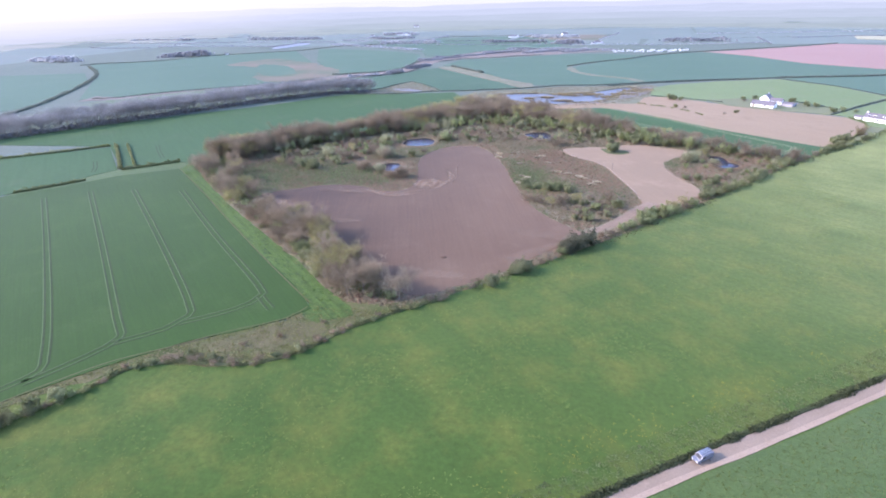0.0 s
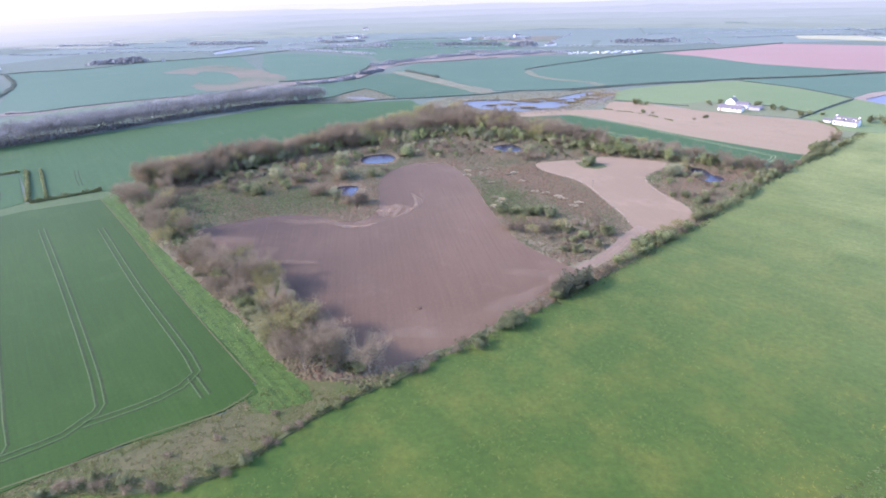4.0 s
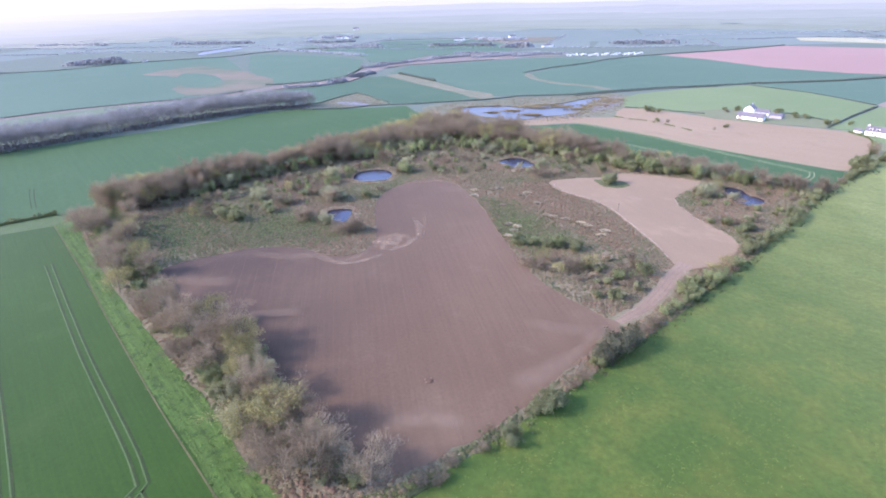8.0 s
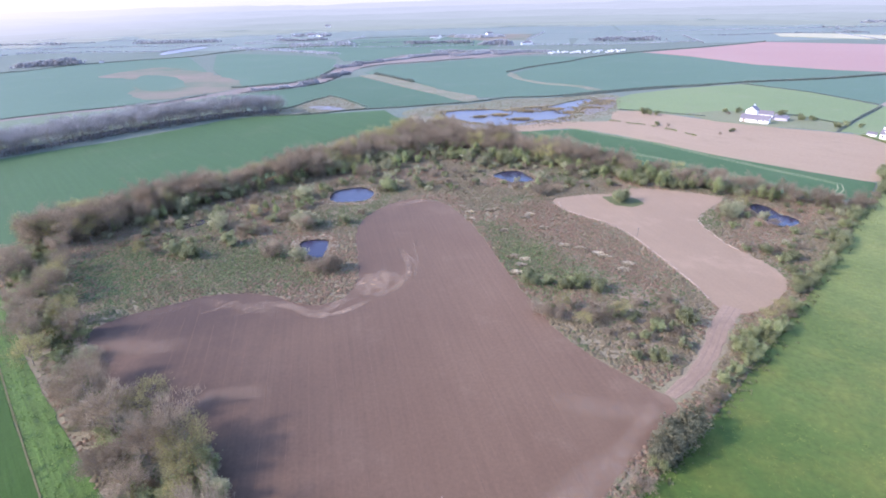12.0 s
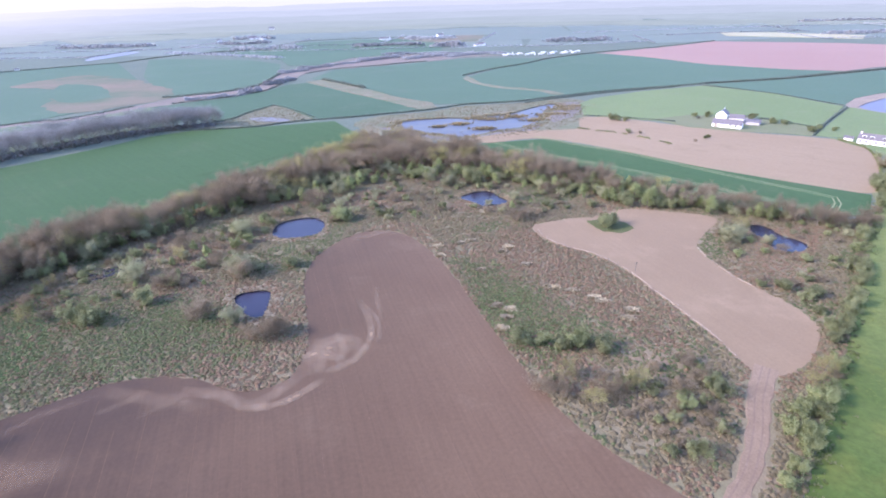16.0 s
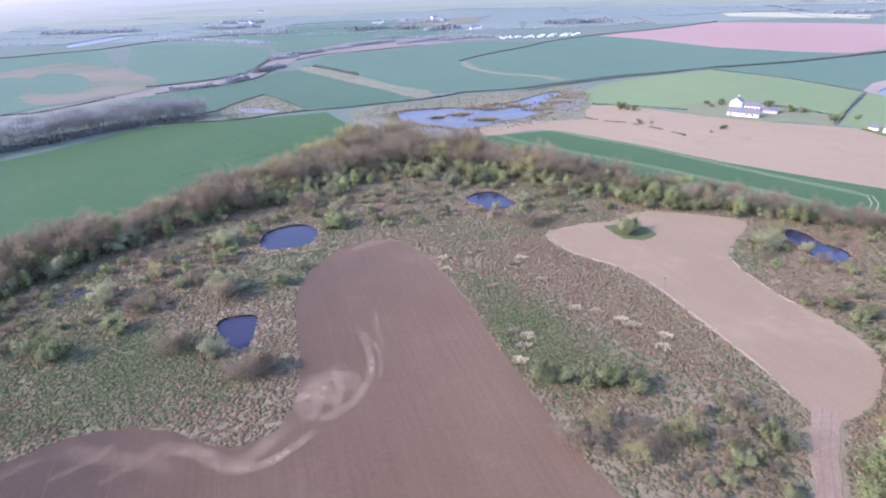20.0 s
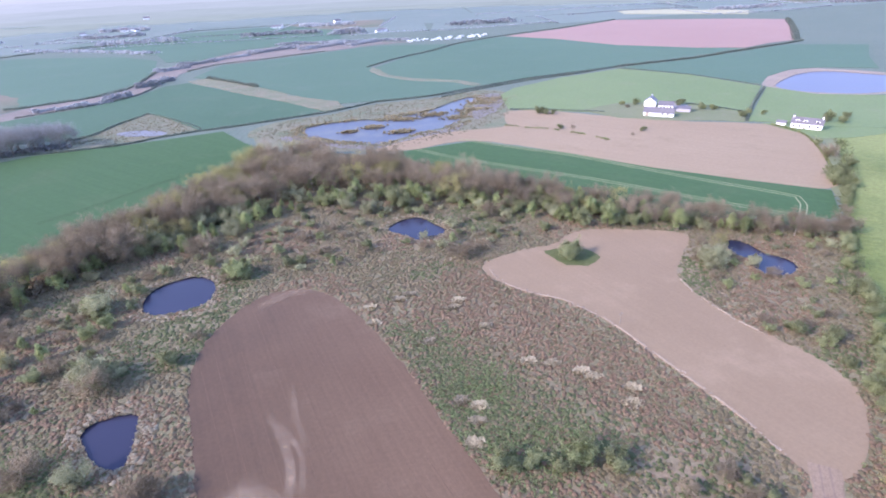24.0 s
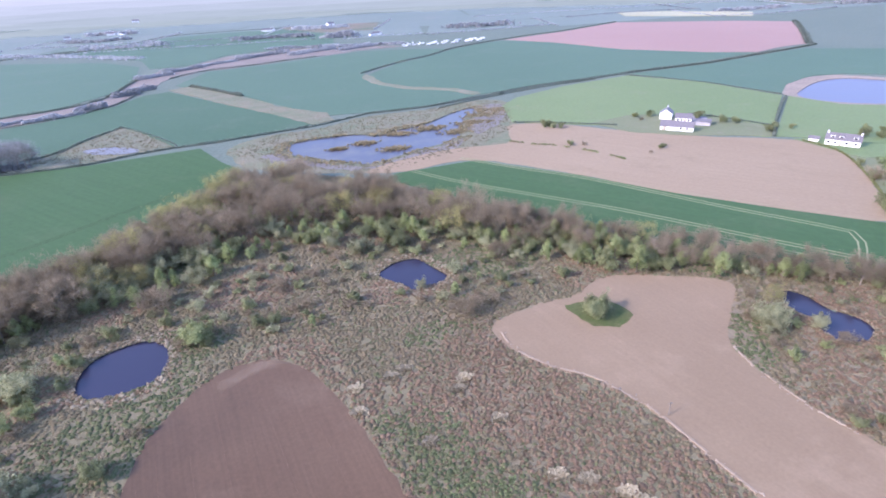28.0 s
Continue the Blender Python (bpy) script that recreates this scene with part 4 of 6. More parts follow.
species("willow", 2, "willow_bush", M_LEAF_PALE, "pale olive willow bush in rough grass", "bush", "willow bushes", seed=210, height=4.0, spread=2.6, stems=4, limbs=12, twigs=150, leaves=2900, leaf=0.15, low=0.05)
species("brown", 2, "bramble_scrub", M_TWIG, "leafless brown scrub bush in rough grass", "bush", "bare scrub bushes", seed=260, height=2.8, spread=2.6, stems=5, limbs=14, twigs=2200, low=0.05)
species("fresh", 2, "leafy_bush", M_LEAF, "bright green leafy bush beside the hedge", "bush", "leafy bushes", seed=310, height=3.6, spread=2.2, stems=4, limbs=12, twigs=40, leaves=3000, leaf=0.165, low=0.05)

used = set()
prng = random.Random(5)


def put(key, x, y, size=1.0, z=0.0):
    k = prng.randrange(len(SPECIES[key]))
    src = SPECIES[key][k]
    m = pose(x, y, z, 0, 0, prng.uniform(0, 360)) @ Matrix.Diagonal((size * prng.uniform(0.9, 1.1), size * prng.uniform(0.9, 1.1), size, 1))
    if (key, k) not in used:
        used.add((key, k))
        src.matrix_basis = m
        return src
    ob = copy_thing(src, Matrix())
    ob.matrix_basis = m
    return ob


def spots(poly, count, gap, seed, avoid=()):
    """Up to count places in an outline, at least gap apart, none inside the avoided outlines."""
    rng = np.random.default_rng(seed)
    p = rng.uniform(poly.min(0), poly.max(0), (count * 12, 2))
    p = p[inside(poly, p)]
    for a in avoid:
        p = p[~inside(a, p)]
    done = np.zeros((0, 2))
    for q in p:
        if len(done) >= count:
            break
        if len(done) == 0 or np.min((done[:, 0] - q[0]) ** 2 + (done[:, 1] - q[1]) ** 2) > gap * gap:
            done = np.vstack([done, q])
    return done


def scatter(poly, count, keys, weights, sizes, gap, seed, avoid=()):
    rng = np.random.default_rng(seed + 900)
    for p in spots(poly, count, gap, seed, avoid):
        put(keys[rng.choice(len(keys), p=weights)], p[0], p[1], rng.uniform(*sizes))


FIELDS = (SOIL, SOIL_TWO, *PONDS)
WOOD_LEFT = corners([(-163, 90), (-125, 54), (-93, 26), (-67, 5), (-47, -11), (-30, -26), (-8, -32), (-8, -25), (-27, -15), (-40, 0), (-50, 13), (-66, 19), (-84, 32), (-98, 46), (-112, 60), (-128, 84), (-150, 100)])
WOOD_BACK = corners([(-160, 96), (-146, 122), (-124, 146), (-105, 166), (-88, 190), (-63, 228), (-44, 268), (-20, 276), (-2, 258), (30, 226), (60, 206), (78, 192), (66, 184), (45, 196), (22, 208), (-4, 222), (-30, 218), (-56, 196), (-84, 172), (-108, 150), (-124, 128), (-130, 100)])
WOOD_RIGHT = corners([(60, 206), (90, 184), (104, 170), (122, 156), (140, 147), (150, 144), (146, 136), (128, 146), (108, 154), (92, 166), (68, 178)])
scatter(WOOD_LEFT, 34, ("bare", "bud"), (0.66, 0.34), (0.62, 1.0), 7.4, 1, FIELDS)
scatter(WOOD_LEFT, 75, ("thorn", "brown", "fresh", "willow"), (0.26, 0.12, 0.34, 0.28), (0.55, 1.0), 3.4, 4, FIELDS)
scatter(WOOD_BACK, 150, ("bare", "bud"), (0.72, 0.28), (0.8, 1.2), 4.8, 2, FIELDS)
scatter(WOOD_BACK, 110, ("green", "thorn", "willow"), (0.45, 0.35, 0.2), (0.6, 1.0), 3.2, 5, FIELDS)
scatter(WOOD_RIGHT, 30, ("bare", "bud"), (0.6, 0.4), (0.5, 0.8), 5.0, 3, FIELDS)
scatter(WOOD_RIGHT, 45, ("green", "willow", "brown"), (0.6, 0.2, 0.2), (0.55, 0.85), 3.0, 6, FIELDS)
WOOD_INNER = corners([(-128, 112), (-112, 138), (-100, 150), (-72, 172), (-51, 182), (-26, 205), (0, 206), (29, 196), (51, 183), (70, 170), (99, 160), (112, 152), (114, 158), (94, 174), (64, 191), (36, 207), (6, 220), (-28, 220), (-56, 198), (-84, 178), (-108, 156), (-126, 134)])
scatter(WOOD_INNER, 150, ("green", "thorn", "willow", "fresh"), (0.55, 0.17, 0.20, 0.08), (0.6, 1.15), 3.0, 7, FIELDS)
for key, x, y, size in (("bud", -28, -19, 1.15), ("bare", -16, -26, 1.0), ("bare", -36, -9, 0.95), ("bud", -45, 1, 0.9), ("bare", -52, 8, 1.05), ("willow", -40, -6, 0.9), ("willow", -35, -14, 0.7), ("bare", -66, 12, 1.0), ("bare", -22, -30, 1.0), ("bare", -6, -30, 0.9)):
    put(key, x, y, size)
scatter(WOOD_LEFT, 60, ("thorn", "brown", "willow", "fresh"), (0.3, 0.35, 0.2, 0.15), (0.3, 0.6), 2.4, 14, FIELDS)
for x, y, size in ((-30, -16, 1.0), (-26, -20, 0.8), (-42, 2, 1.1), (-38, -2, 0.9), (-46, 6, 0.8), (-34, -6, 0.7)):
    put("fresh", x, y, size)
WOOD_DENSE = corners([(-158, 97), (-146, 120), (-124, 144), (-105, 164), (-88, 188), (-70, 214), (-62, 206), (-82, 178), (-100, 156), (-118, 136), (-134, 112), (-138, 96)])
scatter(WOOD_DENSE, 70, ("bare", "bud", "brown"), (0.6, 0.2, 0.2), (0.85, 1.3), 3.4, 8, FIELDS)

# ---- bushes of the reserve and its hedge ----
for key, size, places in (
        ("thorn", 0.8, [(20, 77), (25, 77), (30, 75), (35, 77), (39, 73), (96, 100), (99, 94), (103, 96), (96, 80), (123, 110)]),
        ("thorn", 1.0, [(59.5, 146), (61.5, 147.4), (60.3, 147.8)]),
        ("thorn", 0.62, [(41, 60), (46, 50), (55, 47), (59, 57), (47, 41), (42, 42), (58, 60), (-94, 90), (-90, 93), (-60, 116), (-112, 131), (98, 87)]),
        ("willow", 1.0, [(98, 133), (96, 134.5), (-70, 191), (-71.5, 190), (-62, 118), (-60.5, 119.5), (-63, 120.5)]),
        ("fresh", 0.85, [(-36, 161), (-37.5, 162.5), (-66, 141), (-70, 138)]),
        ("willow", 0.6, [(-54, 90), (-92, 114),  (107.8, 130), (-61, 117), (-58, 120)]),
        ("brown", 0.85, [(-47, 82), (-42, 83), (-64, 92), (22, 60), (37, 58), (33, 158), (37, 161), (-40, 159), (26, 59), (52, 60)]),
        ("brown", 0.7, [(-83, 101), (-76, 110), (-71, 152), (-75, 146), (-35, 162), (-43, 131), (-47, 122), (56, 63), (47, 66), (55, 67), (109, 123), (-107, 95)]),
        ("fresh", 0.85, [(73, 52), (77, 54), (67, 46), (70, 51), (69, 43), (33, 76), (50, 53)]),
        ("bud", 0.5, [(-110, 92), (-117, 112), (79, 59), (84, 63), (104, 141), (131, 150), (-85, 130)]),
        ("holly", 0.72, [(38.5, 10.5), (39.8, 12), (41, 13.5), (42.3, 15), (43.5, 16.5), (44.8, 18), (46, 19.5), (41.5, 12.2), (44, 15.2)]),
        ("thorn", 0.75, [(19, -17), (28, -5), (26, -7), (94, 75), (97, 78), (101, 82), (105, 87), (109, 91), (114, 96), (118, 101), (122, 106), (126, 111), (140, 131), (144, 135), (167, 160), (171, 164), (174, 167), (178, 171), (182, 174), (188, 180), (199, 192), (205, 199)]),
        ("fresh", 0.72, [(59, 34), (63, 37), (67, 42), (70, 45), (75, 50), (80, 55), (88, 66), (133, 122)]),
        ("brown", 0.55, [(13, -19), (8, -24), (32, 1), (35, 5), (52, 25), (55, 29), (86, 62), (130, 117), (148, 140), (156, 147), (162, 154)])):
    for x, y in places:
        put(key, x + prng.uniform(-0.6, 0.6), y + prng.uniform(-0.6, 0.6), size * prng.uniform(0.85, 1.2))

for key, x, y, size in (
        ("willow", -54.6, 90.5, 0.95), ("brown", -43.5, 82.5, 1.35), ("brown", -40, 84, 1.0), ("brown", -64.8, 93, 1.3), ("willow", -93.8, 116, 1.15), ("thorn", -97.4, 93, 1.15), ("thorn", -91.9, 90, 1.2), ("willow", -114.8, 132, 1.35),
        ("brown", -61, 114.7, 1.5), ("thorn", -46.7, 122, 0.9), ("brown", -80.5, 109.7, 1.2), ("thorn", -82.7, 100.4, 1.1), ("brown", -71.5, 124.8, 0.9), ("willow", -71, 148.8, 1.2), ("thorn", -74, 151, 1.0), ("brown", -87.6, 138.3, 1.1),
        ("willow", -70.4, 190.6, 1.75), ("willow", -63.6, 185, 1.1), ("willow", -54.3, 201.7, 1.35), ("thorn", -49.5, 204.7, 1.4), ("willow", -42.2, 204.7, 1.2), ("thorn", -35, 207, 1.3), ("fresh", -37, 160.2, 1.3), ("brown", -50.8, 178, 1.6), ("brown", -74.4, 179.7, 1.3),
        ("green", 0.2, 216.8, 1.15), ("green", 10.2, 211, 1.0), ("green", 23, 206, 1.1), ("green", 66, 190, 1.1), ("green", 80.5, 164, 1.2), ("green", 78.3, 173, 1.2), ("green", 101.2, 156, 1.25), ("green", 116.8, 151.5, 1.0), ("green", 119.4, 149, 0.9), ("green", 27.6, 221, 1.1),
        ("willow", -4.2, 205, 1.2), ("thorn", 15, 199, 1.3), ("willow", 5, 197.3, 1.1), ("thorn", 42.5, 195.6, 1.2), ("brown", 54.2, 187, 1.3), ("willow", 66.2, 176.6, 1.0), ("thorn", 73, 168, 1.2), ("thorn", 85, 164.5, 1.1), ("willow", 37.4, 199.8, 1.2), ("brown", 46, 182.7, 1.3), ("brown", 28.4, 155.5, 1.3),
        ("willow", 98.5, 133, 1.15), ("willow", 96, 130, 0.9), ("willow", 110.3, 131.8, 0.45), ("bare", 71.3, 186.7, 0.85), ("bare", 98.6, 173.5, 0.75), ("bare", 107.2, 170.9, 0.75), ("bare", 113.9, 160, 0.7), ("bare", 126.5, 146, 0.65), ("bare", 132.6, 142.8, 0.65), ("bare", 138.6, 140.3, 0.65), ("bare", 56.8, 201.7, 0.9), ("bare", 21.1, 231.2, 0.95),
        ("fresh", -50.6, -5.3, 1.1), ("fresh", -47, -2.2, 0.9), ("willow", -41.9, -11.1, 0.9), ("bare", -54.4, 4.9, 0.95), ("bud", -33.5, -21, 1.05), ("bare", -26, -16.2, 0.95), ("brown", -85, 22.5, 1.3), ("bare", -70, 12.3, 0.75), ("brown", -60, 2, 1.4),
        ("thorn", 185, 184, 1.25), ("brown", 203, 206, 1.3), ("thorn", 179, 177, 1.2), ("brown", 150, 142, 1.5), ("thorn", 24.2, -7.5, 0.8), ("thorn", 28, -5.5, 0.95), ("holly", 40, 11.5, 1.1), ("holly", 43, 15, 1.3), ("holly", 46, 18.8, 1.25), ("fresh", 38.3, 9.6, 0.7)):
    put(key, x, y, size)

BACK_SCRUB = corners([(-125, 95), (-118, 122), (-100, 142), (-75, 165), (-50, 178), (-20, 203), (20, 202), (50, 184), (66, 168), (42, 162), (5, 162), (-22, 158), (-42, 158), (-66, 142), (-66, 112), (-92, 102)])
scatter(BACK_SCRUB, 150, ("thorn", "brown", "willow", "green"), (0.36, 0.3, 0.26, 0.08), (0.32, 0.72), 3.4, 11, FIELDS)
RIGHT_SCRUB = corners([(86, 108), (98, 90), (124, 118), (142, 138), (124, 150), (106, 150), (92, 134)])
scatter(RIGHT_SCRUB, 34, ("thorn", "brown", "willow", "fresh"), (0.35, 0.35, 0.15, 0.15), (0.3, 0.6), 3.0, 12, FIELDS)
MID_SCRUB = corners([(20, 66), (36, 50), (46, 38), (54, 46), (62, 66), (52, 72), (36, 64)])
scatter(MID_SCRUB, 30, ("brown", "thorn", "bud"), (0.5, 0.4, 0.1), (0.35, 0.55), 2.5, 13, FIELDS)
for q in curve([(-84, -104), (-72, -94), (-64, -82), (-60, -74), (-50, -68), (-37, -67), (-27, -63), (-20, -55), (-14, -46), (-6, -37), (6, -27)], 2.6):
    put(prng.choice(("brown", "brown", "thorn", "fresh")), q[0] + prng.uniform(-1.2, 1.2), q[1] + prng.uniform(-1.2, 1.2), prng.uniform(0.28, 0.5))
for x, y in ((-71, -95), (-73, -98), (-69, -91), (-67, -86)):
    put("thorn", x, y, 0.75)
bank = sheet("ditch_bank", corners([(-81, -92), (-66, -72), (-46, -56), (-34, -46), (-31, -38), (-24, -32), (-9, -33), (3, -27), (8, -25), (-6, -38), (-13, -45), (-26, -63), (-37, -68), (-60, -72), (-69, -82), (-90, -108)], 4), 0.14, M_BANK, "weedy green and tan rough grass along a ditch", "bank", 0.3, 0.6)
sheet("dry_headland", corners([(-49.5, -61.5), (-42, -55.5), (-33.5, -48), (-23, -45), (-19.5, -48.8), (-26.5, -57), (-35, -61), (-43, -63)], 3), 0.165, M_EDGE, "pale straw strip of dead grass beside the wheat", "grass", 0.15, 0.5)
tram(bank, [(-84, -98), (-66, -77), (-58, -69.5), (-47, -64), (-36, -60), (-27, -54), (-20, -45), (-16, -40)], 0.155, M_EDGE, 1.7, 0.4)
for p in spots(np.array([(-40, -60), (-22, -45), (-16, -52), (-30, -64)]), 5, 5, 3):
    put("brown", p[0], p[1], 0.3)


# ---- grass tussocks ----
def tufts(name, xy, material, size, label, category, z=0.05, blades=6, lean=0.6, parent=None):
    """Many tussocks of stiff blades, joined into one mesh."""
    rng = np.random.default_rng(len(xy))
    n = len(xy)
    s = size * rng.uniform(0.6, 1.4, n)
    v = np.zeros((n, blades, 3, 3))
    az = rng.uniform(0, 6.283, (n, blades))
    d = np.stack([np.cos(az), np.sin(az)], -1)
    side = np.stack([-np.sin(az), np.cos(az)], -1)
    base = xy[:, None, :] + d * (0.12 * s)[:, None, None]
    wide = (0.42 * s)[:, None, None]
    v[:, :, 0, :2], v[:, :, 1, :2] = base - side * wide, base + side * wide
    v[:, :, 2, :2] = base + d * (lean * s)[:, None, None] * rng.uniform(0.5, 1.3, (n, blades, 1))
    v[:, :, :2, 2] = z - 0.05
    v[:, :, 2, 2] = z + s[:, None] * rng.uniform(0.22, 0.5, (n, blades))
    f = np.arange(n * blades * 3).reshape(-1, 3)
    return tagged(solid(name, v.reshape(-1, 3), f, material, parent), label, category, kind="stuff")


def fill(poly, count, seed, avoid=()):
    rng = np.random.default_rng(seed)
    p = rng.uniform(poly.min(0), poly.max(0), (count, 2))
    p = p[inside(poly, p)]
    for a in avoid:
        p = p[~inside(a, p)]
    return p


def patchy(p, scale, lo, seed):
    """Keeps the places where slow noise is above lo."""
    return p[[noise.noise((q[0] * scale, q[1] * scale, seed)) > lo for q in p]]


d = np.gradient(TRACK, axis=0)
side = np.stack([-d[:, 1], d[:, 0]], 1) / np.hypot(*d.T)[:, None] * 2.6
TRACK_STRIP = np.vstack([TRACK + side, (TRACK - side)[::-1]])
def blurred(p, by, seed):
    """Shifts places at random, so that a patch has no hard edge; drops those on fields, ponds and the track."""
    p = p + np.random.default_rng(seed).normal(0, by, p.shape)
    for a in FIELDS + (TRACK_STRIP,):
        p = p[~inside(a, p)]
    return p


BRACKEN = corners([(36, 149), (44, 128), (54, 114), (60, 86), (58, 70), (48, 76), (38, 92), (28, 106), (18, 128), (20, 146)])
GREEN_LEFT = corners([(-128, 80), (-98, 58), (-62, 70), (-44, 76), (-64, 98), (-98, 106), (-122, 104)])
GREEN_MID = corners([(2, 125), (14, 86), (24, 72), (36, 80), (26, 100), (14, 122)])
def mounds(name, xy, material, size, label, category, z=0.03):
    """Rounded grass tussocks with drooping edges, joined into one mesh."""
    rng = np.random.default_rng(len(xy) + 7)
    n, k = len(xy), 6
    s = size * rng.uniform(0.55, 1.45, n)
    az = rng.uniform(0, 6.283, n)[:, None] + np.arange(k) * 6.283 / k
    reach = rng.uniform(0.7, 1.3, (n, k))
    v = np.zeros((n, 2 * k + 1, 3))
    for ring, (r, h) in enumerate(((1.0, 0.0), (0.7, 0.34))):
        at = slice(ring * k, (ring + 1) * k)
        v[:, at, 0] = xy[:, :1] + np.cos(az) * reach * (s * r)[:, None]
        v[:, at, 1] = xy[:, 1:] + np.sin(az) * reach * (s * r)[:, None]
        v[:, at, 2] = z + (s * h)[:, None] * rng.uniform(0.75, 1.25, (n, k))
    v[:, :k, 2] = z - 0.03
    v[:, 2 * k, :2] = xy + rng.normal(0, 0.15, (n, 2)) * s[:, None]
    v[:, 2 * k, 2] = z + s * rng.uniform(0.38, 0.6, n)
    low = [(i, (i + 1) % k, k + (i + 1) % k) for i in range(k)] + [(i, k + (i + 1) % k, k + i) for i in range(k)]
    f = np.array(low + [(k + i, k + (i + 1) % k, 2 * k) for i in range(k)])
    f = (np.arange(n)[:, None, None] * (2 * k + 1) + f[None]).reshape(-1, 3)
    return tagged(solid(name, v.reshape(-1, 3), f, material, smooth=True), label, category, kind="stuff")


def zoned(p, zone, by, seed):
    """Which places fall in a zone whose edge is blurred."""
    return inside(zone, p + np.random.default_rng(seed).normal(0, by, p.shape))


everywhere = fill(RESERVE, 300000, 21, FIELDS + (grown(TRACK_STRIP, 0.3),))
spread = len(everywhere)
clump = everywhere[:76000]
clump = clump[~zoned(clump, WOOD_LEFT, 2, 6)][:58000]
in_green = zoned(clump, GREEN_MID, 4, 1) | (zoned(clump, GREEN_LEFT, 6, 2) & (np.random.default_rng(3).random(len(clump)) < 0.75))
in_red = zoned(clump, BRACKEN, 4, 4) & ~in_green
slow = np.array([noise.noise((q[0] * 0.035, q[1] * 0.035, 9.0)) for q in clump])
in_red |= (slow > 0.06) & ~in_green
in_green |= (slow < -0.26) & ~in_red
stray = np.random.default_rng(8).random(len(clump))
in_green = np.where(stray < 0.1, ~in_green, in_green) & ~in_red
in_red &= (stray < 0.55) | (stray > 0.8)
mounds("dry_tussock_mounds", clump[~in_green & ~in_red], M_TUFT, 0.5, "rounded straw-coloured tussocks of rough grass", "grass")
mounds("green_tussock_mounds", clump[in_green], M_TUFT_GREEN, 0.46, "rounded green tussocks of rough grass", "grass")
mounds("rusty_tussock_mounds", clump[in_red], M_TUFT_RED, 0.47, "rounded rusty-brown tussocks of dead growth", "grass")
tufts("dry_tussocks", everywhere[76000:76000 + spread // 5], M_TUFT, 0.62, "pale dry blades of rough grass", "grass", blades=4)
tufts("green_tussocks", np.vstack([patchy(everywhere[spread // 2:2 * spread // 3], 0.03, -0.22, 3), blurred(fill(GREEN_LEFT, 9000, 22, FIELDS), 5, 3), blurred(fill(GREEN_MID, 6000, 23, FIELDS), 4, 4)]), M_TUFT_GREEN, 0.6, "green tussocks among the dry grass", "grass", blades=4)
tufts("dead_bracken", np.vstack([blurred(fill(BRACKEN, 4500, 24, FIELDS), 3, 5), patchy(everywhere[3 * spread // 4:], 0.03, 0.05, 9)]), M_TUFT_RED, 0.6, "reddish-brown dead bracken and dock", "bracken", blades=4)
tufts("fresh_grass", np.vstack([blurred(patchy(fill(GREEN_MID, 12000, 42, FIELDS), 0.06, -0.15, 6), 3.5, 1), blurred(patchy(fill(GREEN_LEFT, 12000, 43, FIELDS), 0.05, 0.0, 7), 5, 2)]), M_FRESH_GRASS, 0.55, "fresh green grass among the dry tussocks", "grass", 0.1, 4)
tufts("dock_patch", np.random.default_rng(4).normal(0, 1.6, (160, 2)) * (1.4, 0.8) + (-80, 68), M_TUFT_RED, 0.6, "patch of dead reddish dock by the field edge", "weeds")
ring = []
for pond in (POND_A, POND_B, POND_C, POND_D):
    band = fill(grown(pond, 3.2), 1100, 25, (pond,))
    ring.append(band)
tufts("pond_reeds", np.vstack([fill(grown(p, 0.9), 900, 26, (grown(p, -0.3),)) for p in (POND_A, POND_B, POND_C, POND_D)]), M_TUFT_PALE, 0.55, "pale dry reeds fringing the ponds", "reeds", 0.12)
mounds("pond_reed_mounds", np.vstack([fill(grown(p, 3.4), 620, 61, (grown(p, 0.2),)) for p in (POND_A, POND_B, POND_C)]), M_TUFT_PALE, 0.5, "bleached reed mounds round the ponds", "reeds")
tufts("pond_sedge", np.vstack(ring), M_TUFT_RED, 0.6, "rust-brown sedge around the ponds", "sedge")
for x, y in ((0, 134), (0.5, 127), (11, 138), (23, 132), (13, 116), (33, 104), (38, 102), (43, 98), (44.5, 96), (49, 87), (51, 91), (16, 95), (19, 93), (18, 89), (16, 84), (8, 136), (21, 129), (27, 119)):
    c = np.random.default_rng(int(x * 7 + y)).normal(0, 0.5, (130, 2)) * (1.25, 0.9) + (x, y)
    ob = tufts("reed_clump", c, M_TUFT_PALE, 0.9, "bleached straw-coloured reed clump in rough grass", "reeds", 0.1)
    tagged(ob, group="bleached reed clumps", kind="thing")
# ---- more small things of the fields ----
tufts("marsh_reeds", np.vstack([patchy(fill(grown(LAKE, 7), 9000, 27, (grown(LAKE, -1.5),)), 0.06, -0.15, 2), *[np.random.default_rng(i).normal(0, 1, (220, 2)) * (w, w * 0.55) + (x, y) for i, (x, y, w) in enumerate(((14, 324, 3), (34, 337, 4), (52, 343, 4), (79, 347, 5), (28, 309, 3), (90, 362, 6), (96, 372, 6), (0, 318, 2), (66, 330, 4)))]]), M_TUFT, 1.3, "tan reeds and mud islets in the marsh lake", "reeds", -0.1)
